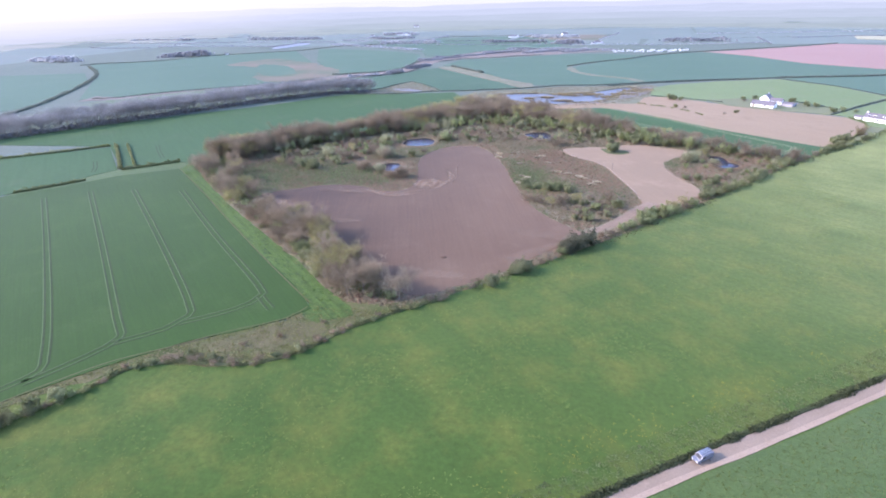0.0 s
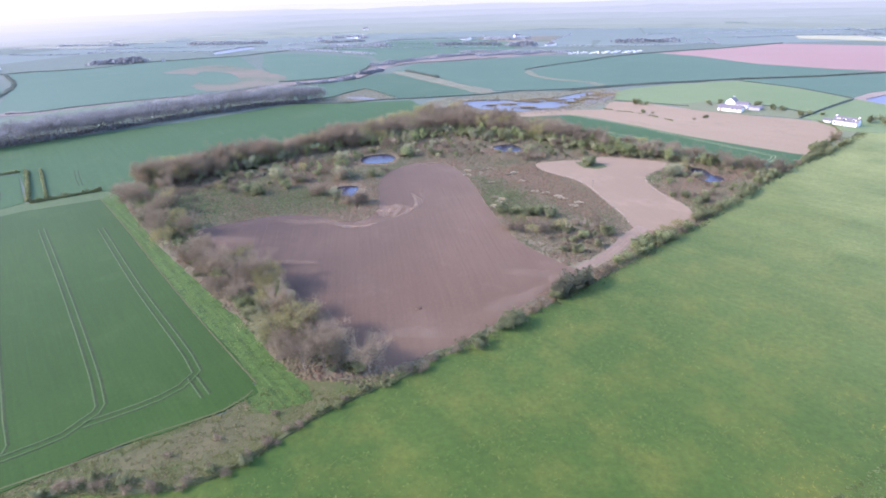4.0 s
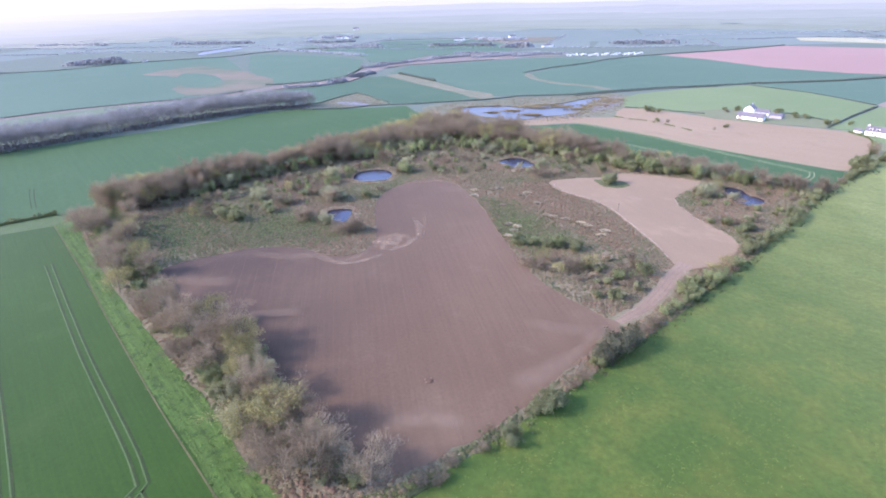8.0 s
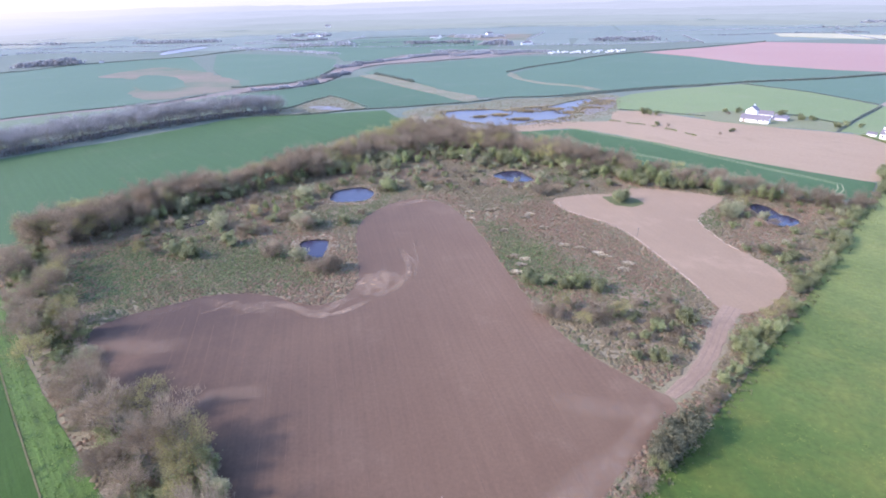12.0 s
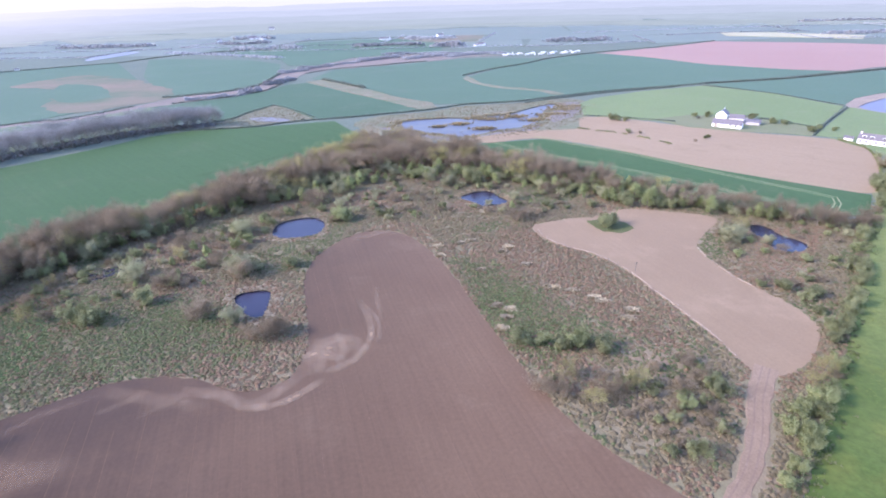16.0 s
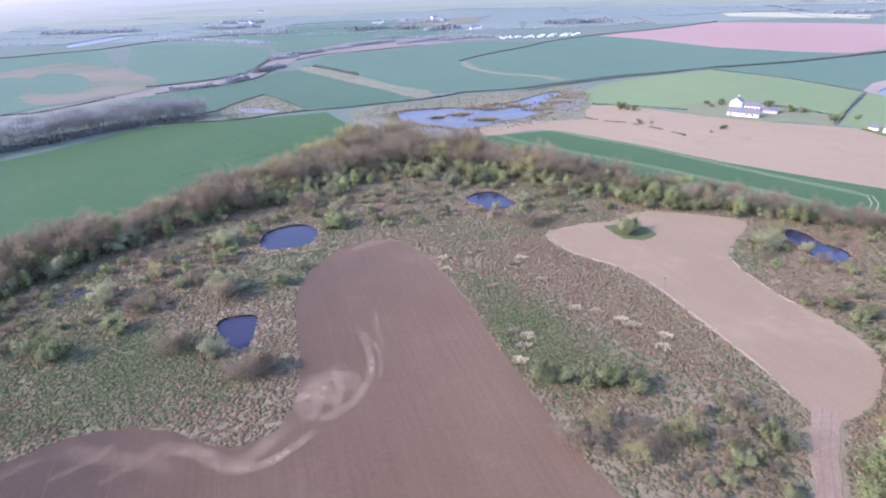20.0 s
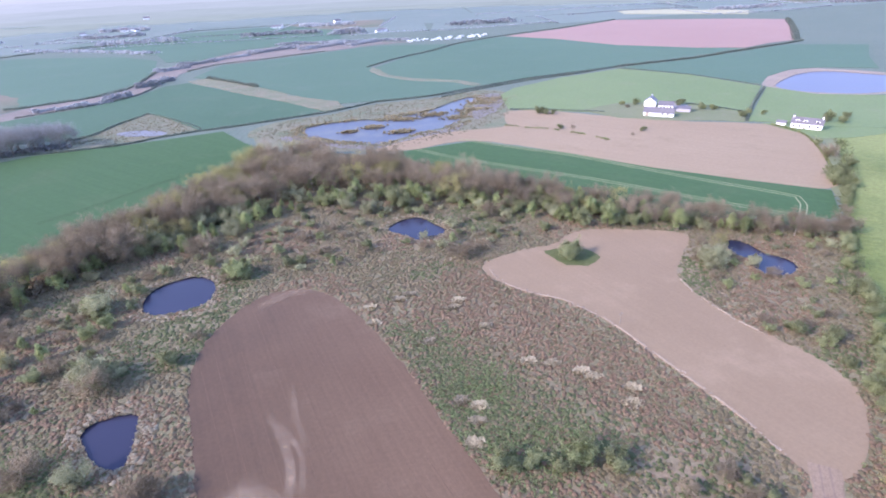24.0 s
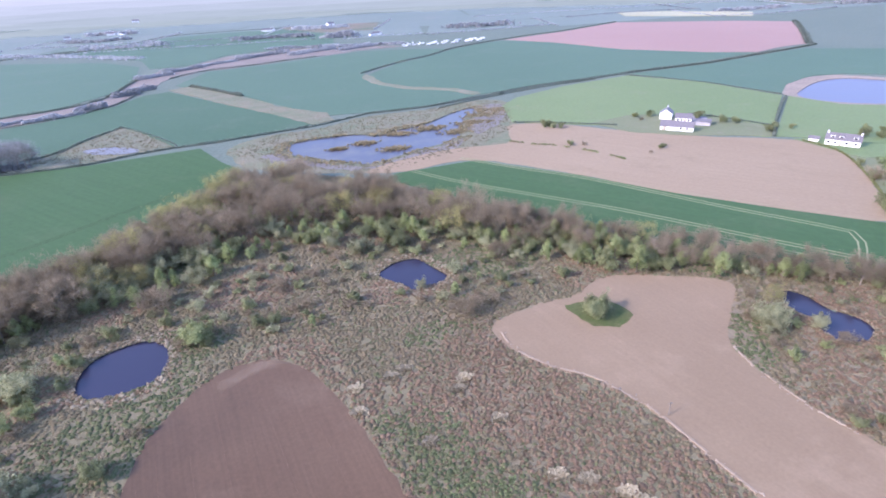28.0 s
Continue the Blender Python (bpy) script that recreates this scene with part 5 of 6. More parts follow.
mounds("marsh_tussocks", np.vstack([fill(corners([(-160, 344), (-144, 376), (-132, 408), (-115, 391), (-85, 350), (-125, 332)]), 1500, 62), fill(corners([(-136, 539), (-119, 552), (-73, 492), (-40, 438), (-6, 403), (-2, 382), (-15, 375), (-34, 404), (-76, 457)]), 3500, 63), fill(corners([(-57, 330), (-37, 357), (-8, 365), (19, 384), (60, 390), (97, 404), (112, 392), (99, 332), (67, 297), (22, 276), (-21, 287)]), 5000, 64, (LAKE,))]), M_TUFT_MARSH, 0.55, "straw and olive tussocks in the marsh", "grass")
tufts("verge_grass", fill(VERGE, 14000, 28), M_VERGE_TUFT, 0.42, "tall bright grass on the verge", "grass", 0.15)
tufts("ditch_grass", fill(corners([(-81, -92), (-66, -72), (-46, -56), (-34, -46), (-31, -38), (-23, -38), (-6, -36), (-2, -32), (14, -16), (10, -22), (-13, -44), (-26, -63), (-37, -68), (-60, -72), (-69, -82), (-90, -108)]), 26000, 29), M_WEED, 0.42, "dry grass and nettles along the ditch", "grass", 0.1)
DITCH = corners([(-81, -92), (-66, -72), (-46, -56), (-34, -46), (-31, -38), (-23, -38), (-13, -44), (-26, -63), (-37, -68), (-60, -72), (-69, -82), (-90, -108)])
tufts("ditch_straw", patchy(fill(DITCH, 7000, 33), 0.07, 0.1, 4), M_TUFT, 0.45, "dead tan grass along the ditch", "grass", 0.1)
LANE_BANK = corners([(30, -101), (52, -84.5), (64, -75), (75, -66.5), (93, -54), (106, -44), (150, -11), (147, -5.5), (103, -38.5), (90, -48.5), (72, -61), (61, -69.5), (49, -79), (27, -95.5)], 3)
sheet("lane_bank", LANE_BANK, 0.2, M_MEADOW, "rough weedy grass bank between lane and meadow", "bank", 0.3, 0.5)
tufts("lane_bank_weeds", fill(LANE_BANK, 50000, 34), M_FRESH_GRASS, 0.3, "tall yellow-green weeds on the lane bank", "weeds", 0.2)
tufts("lane_bank_straw", patchy(fill(LANE_BANK, 9000, 35), 0.15, 0.05, 3), M_TUFT_GREEN, 0.4, "yellowing grass on the lane bank", "grass", 0.2)
LANE_FIELD = np.array([(12, -120), (36, -102), (66, -80), (93, -61), (120, -42), (125, -70), (90, -130), (30, -150)], float)
tufts("lane_field_grass", fill(LANE_FIELD, 30000, 36), M_MEADOW_TUFT, 0.26, "short tufted grass below the lane", "grass", 0.1, 4, 0.9)
tufts("hedge_bottom_grass", np.vstack([q + np.random.default_rng(30 + i).normal(0, 1.6, (14, 2)) for i, q in enumerate(curve([(14, -17), (32, 2), (58, 30), (99, 78), (131, 118), (160, 152), (190, 182), (226, 224)], 2))]), M_TUFT_GREEN, 0.7, "tangled grass under the boundary hedge", "grass", 0.05)
near_meadow = fill(MEADOW, 150000, 31)
tufts("buttercups", np.vstack([patchy(near_meadow[110000:125000], 0.035, 0.12, 12), patchy(fill(corners([(30, -98), (60, -74), (90, -52), (130, -24), (126, -16), (84, -44), (54, -66), (26, -90)]), 5000, 66), 0.08, -0.1, 5)]), M_BUTTERCUP, 0.24, "patches of yellow buttercups in the meadow", "flowers", 0.1, 4, 1.0)
tufts("meadow_weeds", patchy(near_meadow[near_meadow[:, 0] < 150][:70000], 0.045, -0.1, 5), M_MEADOW_TUFT, 0.30, "low green and yellow weeds in the meadow", "grass", 0.08, 4, 1.0)


# ---- hedgerows, tree belts, far woods ----
def hedgerow(name, pts, height, width, leaf, density, material, label, seed, category="hedge", kind="thing", gappy=0.0):
    """A hedge or belt of trees as many sprays of leaves on a lumpy line."""
    rng = np.random.default_rng(seed)
    line = curve(pts, max(1.5, leaf * 2))
    seg = np.hypot(*np.diff(line, axis=0).T)
    n = max(12, int(seg.sum() * density))
    k = rng.integers(0, len(line) - 1, n)
    t = rng.random(n)
    p = line[k] + (line[k + 1] - line[k]) * t[:, None]
    lump = np.array([noise.noise((q[0] * 0.9 / width, q[1] * 0.9 / width, seed * 1.7)) for q in p])
    keep = lump > -1 + gappy
    p, lump = p[keep], lump[keep]
    n = len(p)
    h = height * (0.8 + 0.6 * lump)
    a, r = rng.uniform(0, 3.1416, n), np.sqrt(rng.uniform(0.25, 1, n))
    d = rng.normal(size=(n, 2))
    d /= np.hypot(*d.T)[:, None]
    c = np.zeros((n, 3))
    c[:, :2] = p + d * (np.abs(np.cos(a)) * r * width * 0.5 * (0.8 + 0.5 * lump))[:, None]
    c[:, 2] = np.maximum(np.sin(a) * r * h, leaf * 0.3)
    u = rng.normal(size=(n, 3))
    u /= np.linalg.norm(u, axis=1)[:, None]
    w = np.cross(u, rng.normal(size=(n, 3)))
    w /= np.linalg.norm(w, axis=1)[:, None]
    s = (leaf * rng.uniform(0.6, 1.3, n))[:, None]
    v = np.stack([c - u * s, c + w * s * 0.7, c + u * s, c - w * s * 0.7], 1).reshape(-1, 3)
    v[:, 2] = np.maximum(v[:, 2], 0.0)
    if kind == "stuff":
        return tagged(solid(name, v, np.arange(n * 4).reshape(-1, 4), material), label, category, kind=kind)
    root = tagged(new(name), label, category)
    solid("foliage", v, np.arange(n * 4).reshape(-1, 4), material, root)
    core, f = ribbon(line, width * 0.4, height * 0.45, height * 0.5)
    solid("hedge_base", core, f, material, root)
    return root


near_hedges = [
    ([(-415, 190), (-441, 252), (-507, 363), (-573, 450), (-674, 540)], 4.0, 9.0),
    ([(-193, 72), (-182, 82), (-172, 91)], 2.2, 2.0), ([(-216, 30), (-206, 42), (-198, 53)], 2.0, 1.8), ([(-285, 80), (-262, 99), (-242, 117)], 2.0, 1.8), ([(-240, 119), (-218, 97), (-195, 73)], 2.4, 3.0), ([(-234, 122), (-213, 101), (-190, 78)], 2.0, 2.0),
    ([(279, 342), (241, 303), (210, 268)], 2.2, 2.2),
    ([(-190, 326), (-160, 325), (-124, 330), (-106, 340), (-88, 347), (-66, 352), (-31, 364), (-9, 372), (20, 391)], 2.2, 2.2), ([(20, 391), (60, 397), (99, 414), (148, 435), (204, 449), (234, 459)], 2.2, 2.4), ([(66, 390), (99, 408), (148, 429), (200, 444)], 1.6, 1.4),
    ([(234, 459), (275, 467), (315, 475), (352, 488), (390, 501), (450, 522), (474, 532)], 3.6, 5.5), ([(-162, 348), (-149, 357), (-144, 378), (-138, 394), (-132, 410)], 1.8, 2.4), ([(-132, 410), (-115, 392), (-90, 359), (-86, 350)], 1.0, 1.4),
    ([(24, 552), (62, 603), (103, 643), (137, 688), (180, 723), (243, 762), (322, 802), (435, 875)], 2.4, 3.0), ([(472, 539), (547, 632), (628, 738)], 4.5, 12.0), ([(228, 452), (262, 404), (281, 348)], 0.9, 1.4),
    ([(100, 338), (118, 331), (150, 313)], 1.4, 2.0), ([(200, 323), (212, 306), (224, 285)], 1.6, 2.6), ([(217, 258), (218, 236), (196, 198), (178, 176)], 1.0, 1.3), ([(-120, 549), (-96, 520), (-70, 486)], 4.5, 7.0),
    ([(-246, 462), (-228, 468), (-199, 485), (-184, 506), (-178, 532), (-181, 612)], 3.4, 4.5), ([(-222, 428), (-187, 453), (-162, 487), (-157, 540)], 1.8, 2.4), ([(-150, 603), (-127, 640), (-81, 661), (-53, 678), (-17, 697)], 2.0, 2.4),
    ([(-409, 275), (-388, 285), (-364, 315), (-332, 342), (-295, 367), (-277, 373), (-250, 420)], 2.2, 2.6), ([(-699, 550), (-676, 578), (-608, 618), (-580, 686), (-515, 745), (-459, 785), (-425, 861), (-357, 932)], 2.4, 3.5), ([(-377, 891), (-313, 954), (-270, 1101), (-164, 1138), (-85, 1142)], 2.6, 4.0),
]
hedgerow("lane_hedge", [(30, -101), (44, -90.5), (62, -76.8), (75, -67.2), (80, -63.7), (87, -58.7), (95, -53), (105, -45.5), (118, -36), (150, -12.5)], 0.8, 2.6, 0.22, 150, M_SHADED_BANK, "low bank of growth along the lane, darkened for its shade", 99)
hedgerow("ditch_scrub", [(-84, -104), (-72, -94), (-64, -82), (-60, -74), (-50, -69), (-37, -67.5), (-27, -63), (-20, -55), (-14, -46), (-6, -37.5), (6, -27)], 0.8, 2.6, 0.2, 70, M_HAZEL, "low tangled scrub and brambles along the ditch", 101, "scrub", gappy=0.8)
for i, (pts, h, w) in enumerate(near_hedges):
    # far hedges get the haze-lightened leaves
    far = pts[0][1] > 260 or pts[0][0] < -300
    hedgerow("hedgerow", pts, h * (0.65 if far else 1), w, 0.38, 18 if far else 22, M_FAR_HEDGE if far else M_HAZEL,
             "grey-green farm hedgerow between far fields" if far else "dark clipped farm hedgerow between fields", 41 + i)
for i, (x, y, h, w) in enumerate(((-212, 446, 3.0, 9), (-195, 452, 3.4, 14), (-182, 459, 2.6, 12), (-173, 478, 5.0, 13), (-164, 526, 5.0, 13), (-158, 545, 5.0, 14), (-168, 620, 4.0, 22), (-150, 655, 4.5, 26), (-122, 690, 4.0, 30), (-80, 735, 5.0, 40), (-20, 745, 5.0, 40), (30, 752, 4.5, 30))):
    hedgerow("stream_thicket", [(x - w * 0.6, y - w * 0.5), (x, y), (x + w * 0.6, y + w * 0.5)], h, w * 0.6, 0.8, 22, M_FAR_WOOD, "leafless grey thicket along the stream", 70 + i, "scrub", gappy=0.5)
hedgerow("weed_patch", [(86, 302), (96, 293.4), (105.5, 287), (118, 273), (127, 257)], 0.9, 3.2, 0.35, 14, M_HAZEL, "low brown weeds across the fallow field", 90, "weeds", "stuff", 0.9)
for x, y, s in ((186, 182, 1.1), (203, 206, 0.8), (212, 222, 0.6), (167, 318, 0.5), (113, 322, 1.0), (116, 320, 0.8), (120, 318, 0.7), (150, 268, 0.6), (118, 283, 0.5), (112, 286, 0.6), (141, 262, 0.4), (205, 300, 0.9), (210, 296, 0.8), (198, 312, 1.0), (176, 324, 0.8), (168, 326, 0.7), (222, 282, 0.7), (214, 276, 0.9), (246, 254, 1.0), (252, 250, 0.9), (256, 262, 0.8), (262, 258, 0.7), (228, 278, 0.6)):
    put("brown" if s < 0.6 else "thorn", x, y, s)

belt = [(-345, 108), (-322, 140), (-290, 184), (-262, 226), (-238, 262), (-210, 296), (-180, 322), (-150, 334)]
for i, q in enumerate(curve(belt, 5.0)):
    for k in range(4):
        put("belt", q[0] - k * 6.5 + prng.uniform(-2.5, 2.5), q[1] + k * 4.2 + prng.uniform(-2.5, 2.5), prng.uniform(1.05, 1.45))


hedgerow("wood_undergrowth", [(-148, 98), (-136, 116), (-116, 142), (-100, 158), (-80, 184), (-60, 212), (-40, 238), (-14, 246), (12, 224), (40, 206), (72, 186), (100, 168), (128, 150)], 2.4, 14, 0.5, 40, M_TWIG, "brown bramble undergrowth beneath the boundary wood", 96, "scrub", "stuff")
hedgerow("wood_undergrowth", [(-150, 86), (-120, 58), (-90, 32), (-66, 11), (-46, -6), (-28, -21), (-8, -29)], 1.3, 7, 0.35, 40, M_HAZEL, "brown and green bramble undergrowth beneath the boundary wood", 97, "scrub", "stuff")
hedgerow("belt_undergrowth", [(x - 4, y + 2) for x, y in belt], 3.2, 16, 0.9, 16, M_HAZED_TWIG, "grey undergrowth beneath the tree belt", 95, "scrub", "stuff")

# ---- far country ----
frng = random.Random(9)
# mostly crop colours with the haze already in them
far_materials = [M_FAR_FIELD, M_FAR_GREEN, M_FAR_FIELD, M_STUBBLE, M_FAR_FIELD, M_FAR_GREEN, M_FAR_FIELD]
rows = [880, 1010, 1170, 1400]
layer = 0
for a, b in [(300, 520), (520, 860)] + list(zip(rows, rows[1:])):
    x = -a * 1.15 if a > 800 else -1500
    while x < (a * 1.25 if a > 800 else -950):
        wd = (b - a) * frng.uniform(0.9, 2.2)
        sk = frng.uniform(0.1, 0.3) * (b - a)
        gap = 1.0
        layer += 1
        q = [(x + gap, a + gap + frng.uniform(-sk, sk)), (x + wd - gap, a + gap + frng.uniform(-sk, sk)), (x + wd - gap + sk, b + frng.uniform(0, sk)), (x + sk + gap, b + frng.uniform(0, sk))]
        pick = frng.choice(far_materials)
        sheet("distant_field", corners(q, 120), 0.05 + 0.004 * (layer % 30), pick, "distant farm field paled towards haze", "field", 0.3)
        if frng.random() < 0.6:
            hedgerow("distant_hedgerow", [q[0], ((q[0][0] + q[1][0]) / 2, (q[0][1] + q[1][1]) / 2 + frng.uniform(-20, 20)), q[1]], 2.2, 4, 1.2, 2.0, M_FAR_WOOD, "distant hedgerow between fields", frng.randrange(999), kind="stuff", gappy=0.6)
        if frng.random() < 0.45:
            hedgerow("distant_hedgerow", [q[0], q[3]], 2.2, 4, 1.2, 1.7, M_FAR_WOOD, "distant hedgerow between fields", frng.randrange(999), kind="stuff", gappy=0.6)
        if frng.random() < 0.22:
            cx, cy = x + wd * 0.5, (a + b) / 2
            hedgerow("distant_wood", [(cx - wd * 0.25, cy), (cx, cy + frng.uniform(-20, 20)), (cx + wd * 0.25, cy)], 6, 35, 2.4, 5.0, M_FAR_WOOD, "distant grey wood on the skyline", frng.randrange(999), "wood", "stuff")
        x += wd
hedgerow("distant_wood", [(-4, 900), (14, 915), (34, 905)], 9, 34, 2.2, 12, M_FAR_WOOD, "distant grey wood beside the caravan park", 5, "wood", "stuff")
hedgerow("distant_wood", [(-80, 800), (0, 790), (90, 762)], 3, 16, 1.6, 6, M_FAR_WOOD, "brown scrub belt in front of the caravan park", 6, "wood", "stuff")
hedgerow("distant_wood", [(-646, 669), (-620, 690), (-592, 706)], 9, 36, 2.5, 11, M_FAR_WOOD, "distant grey wood on the rise", 7, "wood", "stuff")
hedgerow("distant_wood", [(-862, 616), (-810, 606), (-763, 600)], 8, 36, 2.5, 8, M_FAR_WOOD, "distant grey wood on the skyline", 8, "wood", "stuff")
hedgerow("distant_wood", [(-451, 925), (-336, 860), (-235, 790)], 2.4, 34, 2.0, 4, M_FAR_WOOD, "grey scrub strip between far fields", 9, "wood", "stuff")
hedgerow("distant_wood", [(-440, 1215), (-405, 1225), (-360, 1215)], 7, 26, 2.5, 9, M_FAR_WOOD, "grey trees round a far white farm", 10, "wood", "stuff")
sheet("flooded_field", curve([(-525, 821), (-514, 955), (-552, 965), (-556, 888)], 15, True), 0.35, M_WATER_SILTY, "pale sheet of flood water in far fields", "water", 0.3)


def ridge(name, inner, radius, heights, glow, veil, label):
    """One of the long low hills of the distance; its haze is painted as a glow, whiter on the sun's side."""
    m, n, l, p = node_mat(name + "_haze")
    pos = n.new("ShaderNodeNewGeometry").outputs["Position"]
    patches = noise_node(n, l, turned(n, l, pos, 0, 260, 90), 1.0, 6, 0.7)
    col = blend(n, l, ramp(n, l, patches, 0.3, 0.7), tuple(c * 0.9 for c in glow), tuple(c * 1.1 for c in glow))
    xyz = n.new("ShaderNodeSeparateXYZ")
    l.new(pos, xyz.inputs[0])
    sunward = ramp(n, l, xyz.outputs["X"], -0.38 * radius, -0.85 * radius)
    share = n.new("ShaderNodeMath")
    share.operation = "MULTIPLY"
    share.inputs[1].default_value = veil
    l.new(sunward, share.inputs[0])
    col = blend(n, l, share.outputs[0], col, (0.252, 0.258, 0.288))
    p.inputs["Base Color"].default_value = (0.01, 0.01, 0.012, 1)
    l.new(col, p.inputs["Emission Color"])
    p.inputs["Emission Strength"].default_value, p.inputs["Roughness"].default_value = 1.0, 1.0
    p.inputs["Specular IOR Level"].default_value = 0.0
    v, f, k = [], [], 200
    for i in range(k + 1):
        a = 2 * math.pi * i / k
        c, s = math.cos(a), math.sin(a)
        h = heights[0] + (heights[1] - heights[0]) * (0.5 + 0.4 * noise.noise((c * 7, s * 7, radius)) + 0.3 * noise.noise((c * 31, s * 31, radius)))
        v += [(c * (inner - 20), s * (inner - 20), -1), (c * radius, s * radius, h), (c * (radius + 60), s * (radius + 60), -1)]
    for i in range(k):
        f += [(3 * i, 3 * i + 3, 3 * i + 4, 3 * i + 1), (3 * i + 1, 3 * i + 4, 3 * i + 5, 3 * i + 2)]
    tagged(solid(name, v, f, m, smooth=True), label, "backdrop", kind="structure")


# stepped glowing rings, paler outwards, stand in for haze thickening with distance
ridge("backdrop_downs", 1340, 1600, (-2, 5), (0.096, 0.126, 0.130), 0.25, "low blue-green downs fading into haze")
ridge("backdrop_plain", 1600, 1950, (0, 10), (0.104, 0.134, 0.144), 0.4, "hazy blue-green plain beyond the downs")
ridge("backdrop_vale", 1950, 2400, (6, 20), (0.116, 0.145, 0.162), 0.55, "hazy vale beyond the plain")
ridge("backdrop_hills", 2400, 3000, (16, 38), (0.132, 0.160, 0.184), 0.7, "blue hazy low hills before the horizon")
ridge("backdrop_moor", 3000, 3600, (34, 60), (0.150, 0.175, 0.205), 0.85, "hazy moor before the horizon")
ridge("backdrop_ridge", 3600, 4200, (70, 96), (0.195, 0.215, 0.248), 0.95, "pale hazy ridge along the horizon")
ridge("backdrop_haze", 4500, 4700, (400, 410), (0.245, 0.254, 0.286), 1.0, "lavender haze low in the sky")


# ---- caravans, farmhouse, cottage, van ----
def box(bm, lo, hi):
    r = bmesh.ops.create_cube(bm, size=1)
    for q in r["verts"]:
        q.co = [lo[i] + (hi[i] - lo[i]) * (q.co[i] + 0.5) for i in range(3)]
    return r["verts"]


def block(name, lo, hi, material, parent, label="", bevel=0.0):
    bm = bmesh.new()
    box(bm, lo, hi)
    if bevel:
        bmesh.ops.bevel(bm, geom=bm.edges[:], offset=bevel, segments=2, affect="EDGES")
    return part(name, bm, material, parent, label)


def gabled(name, length, width, eaves, rise, label, category, windows=(), doors=(), dormers=(), chimneys=(), roof=None, walls=None):
    """A house along x from its middle: walls with gables, a slate roof with eaves, windows and doors on the front (-y), chimneys and dormers."""
    root = tagged(new(name), label, category)
    L, W = length / 2, width / 2
    bm = bmesh.new()
    v = [bm.verts.new(c) for c in ((-L, -W, -0.3), (L, -W, -0.3), (L, W, -0.3), (-L, W, -0.3), (-L, -W, eaves), (L, -W, eaves), (L, W, eaves), (-L, W, eaves), (-L, 0, eaves + rise), (L, 0, eaves + rise))]
    for q in ((0, 1, 5, 4), (2, 3, 7, 6), (1, 2, 6, 9, 5), (3, 0, 4, 8, 7), (3, 2, 1, 0)):
        bm.faces.new([v[i] for i in q])
    wall = part("wall", bm, walls or M_WHITE, root)
    o = 0.35
    for s in (-1, 1):
        bm = bmesh.new()
        low = eaves - o * rise / W
        a = [(-L - o, s * (W + o), low), (L + o, s * (W + o), low), (L + o, 0, eaves + rise), (-L - o, 0, eaves + rise)]
        q = [bm.verts.new((x, y, z + 0.05)) for x, y, z in a] + [bm.verts.new((x, y, z + 0.23)) for x, y, z in a]
        for t in ((0, 1, 2, 3), (4, 5, 6, 7), (0, 1, 5, 4), (1, 2, 6, 5), (2, 3, 7, 6), (3, 0, 4, 7)):
            bm.faces.new([q[i] for i in t])
        bmesh.ops.recalc_face_normals(bm, faces=bm.faces)
        part("roof", bm, roof or M_SLATE, root)
    block("ridge_tile", (-L - o, -0.15, eaves + rise + 0.16), (L + o, 0.15, eaves + rise + 0.32), M_SLATE, root)
    for x, z in windows:
        w = block("window", (x - 0.6, -W - 0.06, z), (x + 0.6, -W + 0.1, z + 1.2), M_WHITE, root)
        block("pane", (x - 0.5, -W - 0.08, z + 0.1), (x + 0.5, -W - 0.05, z + 1.1), M_GLASS_DARK, w)
        block("sill", (x - 0.7, -W - 0.16, z - 0.1), (x + 0.7, -W - 0.06, z - 0.005), M_WHITE, w)
    for x, wd in doors:
        block("door", (x - wd / 2, -W - 0.07, 0), (x + wd / 2, -W + 0.1, 2.1), M_WOOD, root, "dark wooden door")
    for x in dormers:
        d = block("dormer", (x - 0.9, -W * 0.75, eaves), (x + 0.9, -0.2, eaves + rise * 0.75), M_WHITE, root, "white dormer window")
        block("pane", (x - 0.6, -W * 0.75 - 0.04, eaves + rise * 0.25), (x + 0.6, -W * 0.75 + 0.02, eaves + rise * 0.62), M_GLASS_DARK, d)
        block("roof", (x - 1.1, -W * 0.75 - 0.2, eaves + rise * 0.75), (x + 1.1, -0.1, eaves + rise * 0.84), M_SLATE, d)
    for x in chimneys:
        c = block("chimney", (x - 0.35, -0.4, eaves + rise * 0.6), (x + 0.35, 0.4, eaves + rise + 1.0), M_WHITE, root)
        block("chimney_pot", (x - 0.2, -0.2, eaves + rise + 1.0), (x + 0.2, 0.2, eaves + rise + 1.7), M_SLATE, c)
    return root


M_SHED = plain("grey_sheeting", (0.33, 0.31, 0.33), (0.4, 0.38, 0.4), 2.0, 0.6)
house = gabled("farmhouse", 8, 7.4, 3.9, 2.7, "white rendered farmhouse with a slate gable roof", "house", ((-2.6, 0.9), (2.6, 0.9), (-2.6, 2.6), (2.6, 2.6)), ((0, 1.0),), chimneys=(3.0,))
house.matrix_basis = pose(182.5, 318, 0, 0, 0, 52) @ Matrix.Scale(0.86, 4)
wing = gabled("farmhouse_wing", 9, 5.5, 2.8, 1.9, "white low farm wing with a slate roof", "house", ((-3, 1), (-1, 1), (3, 1)), ((1, 1.0),))
wing.matrix_basis = pose(187, 308.5, 0, 0, 0, -33) @ Matrix.Scale(0.9, 4)
barn = gabled("barn", 16, 6, 2.4, 2.0, "long white barn with a slate roof and dark door", "barn", ((2, 0.9), (5, 0.9)), ((-6, 1.8),))
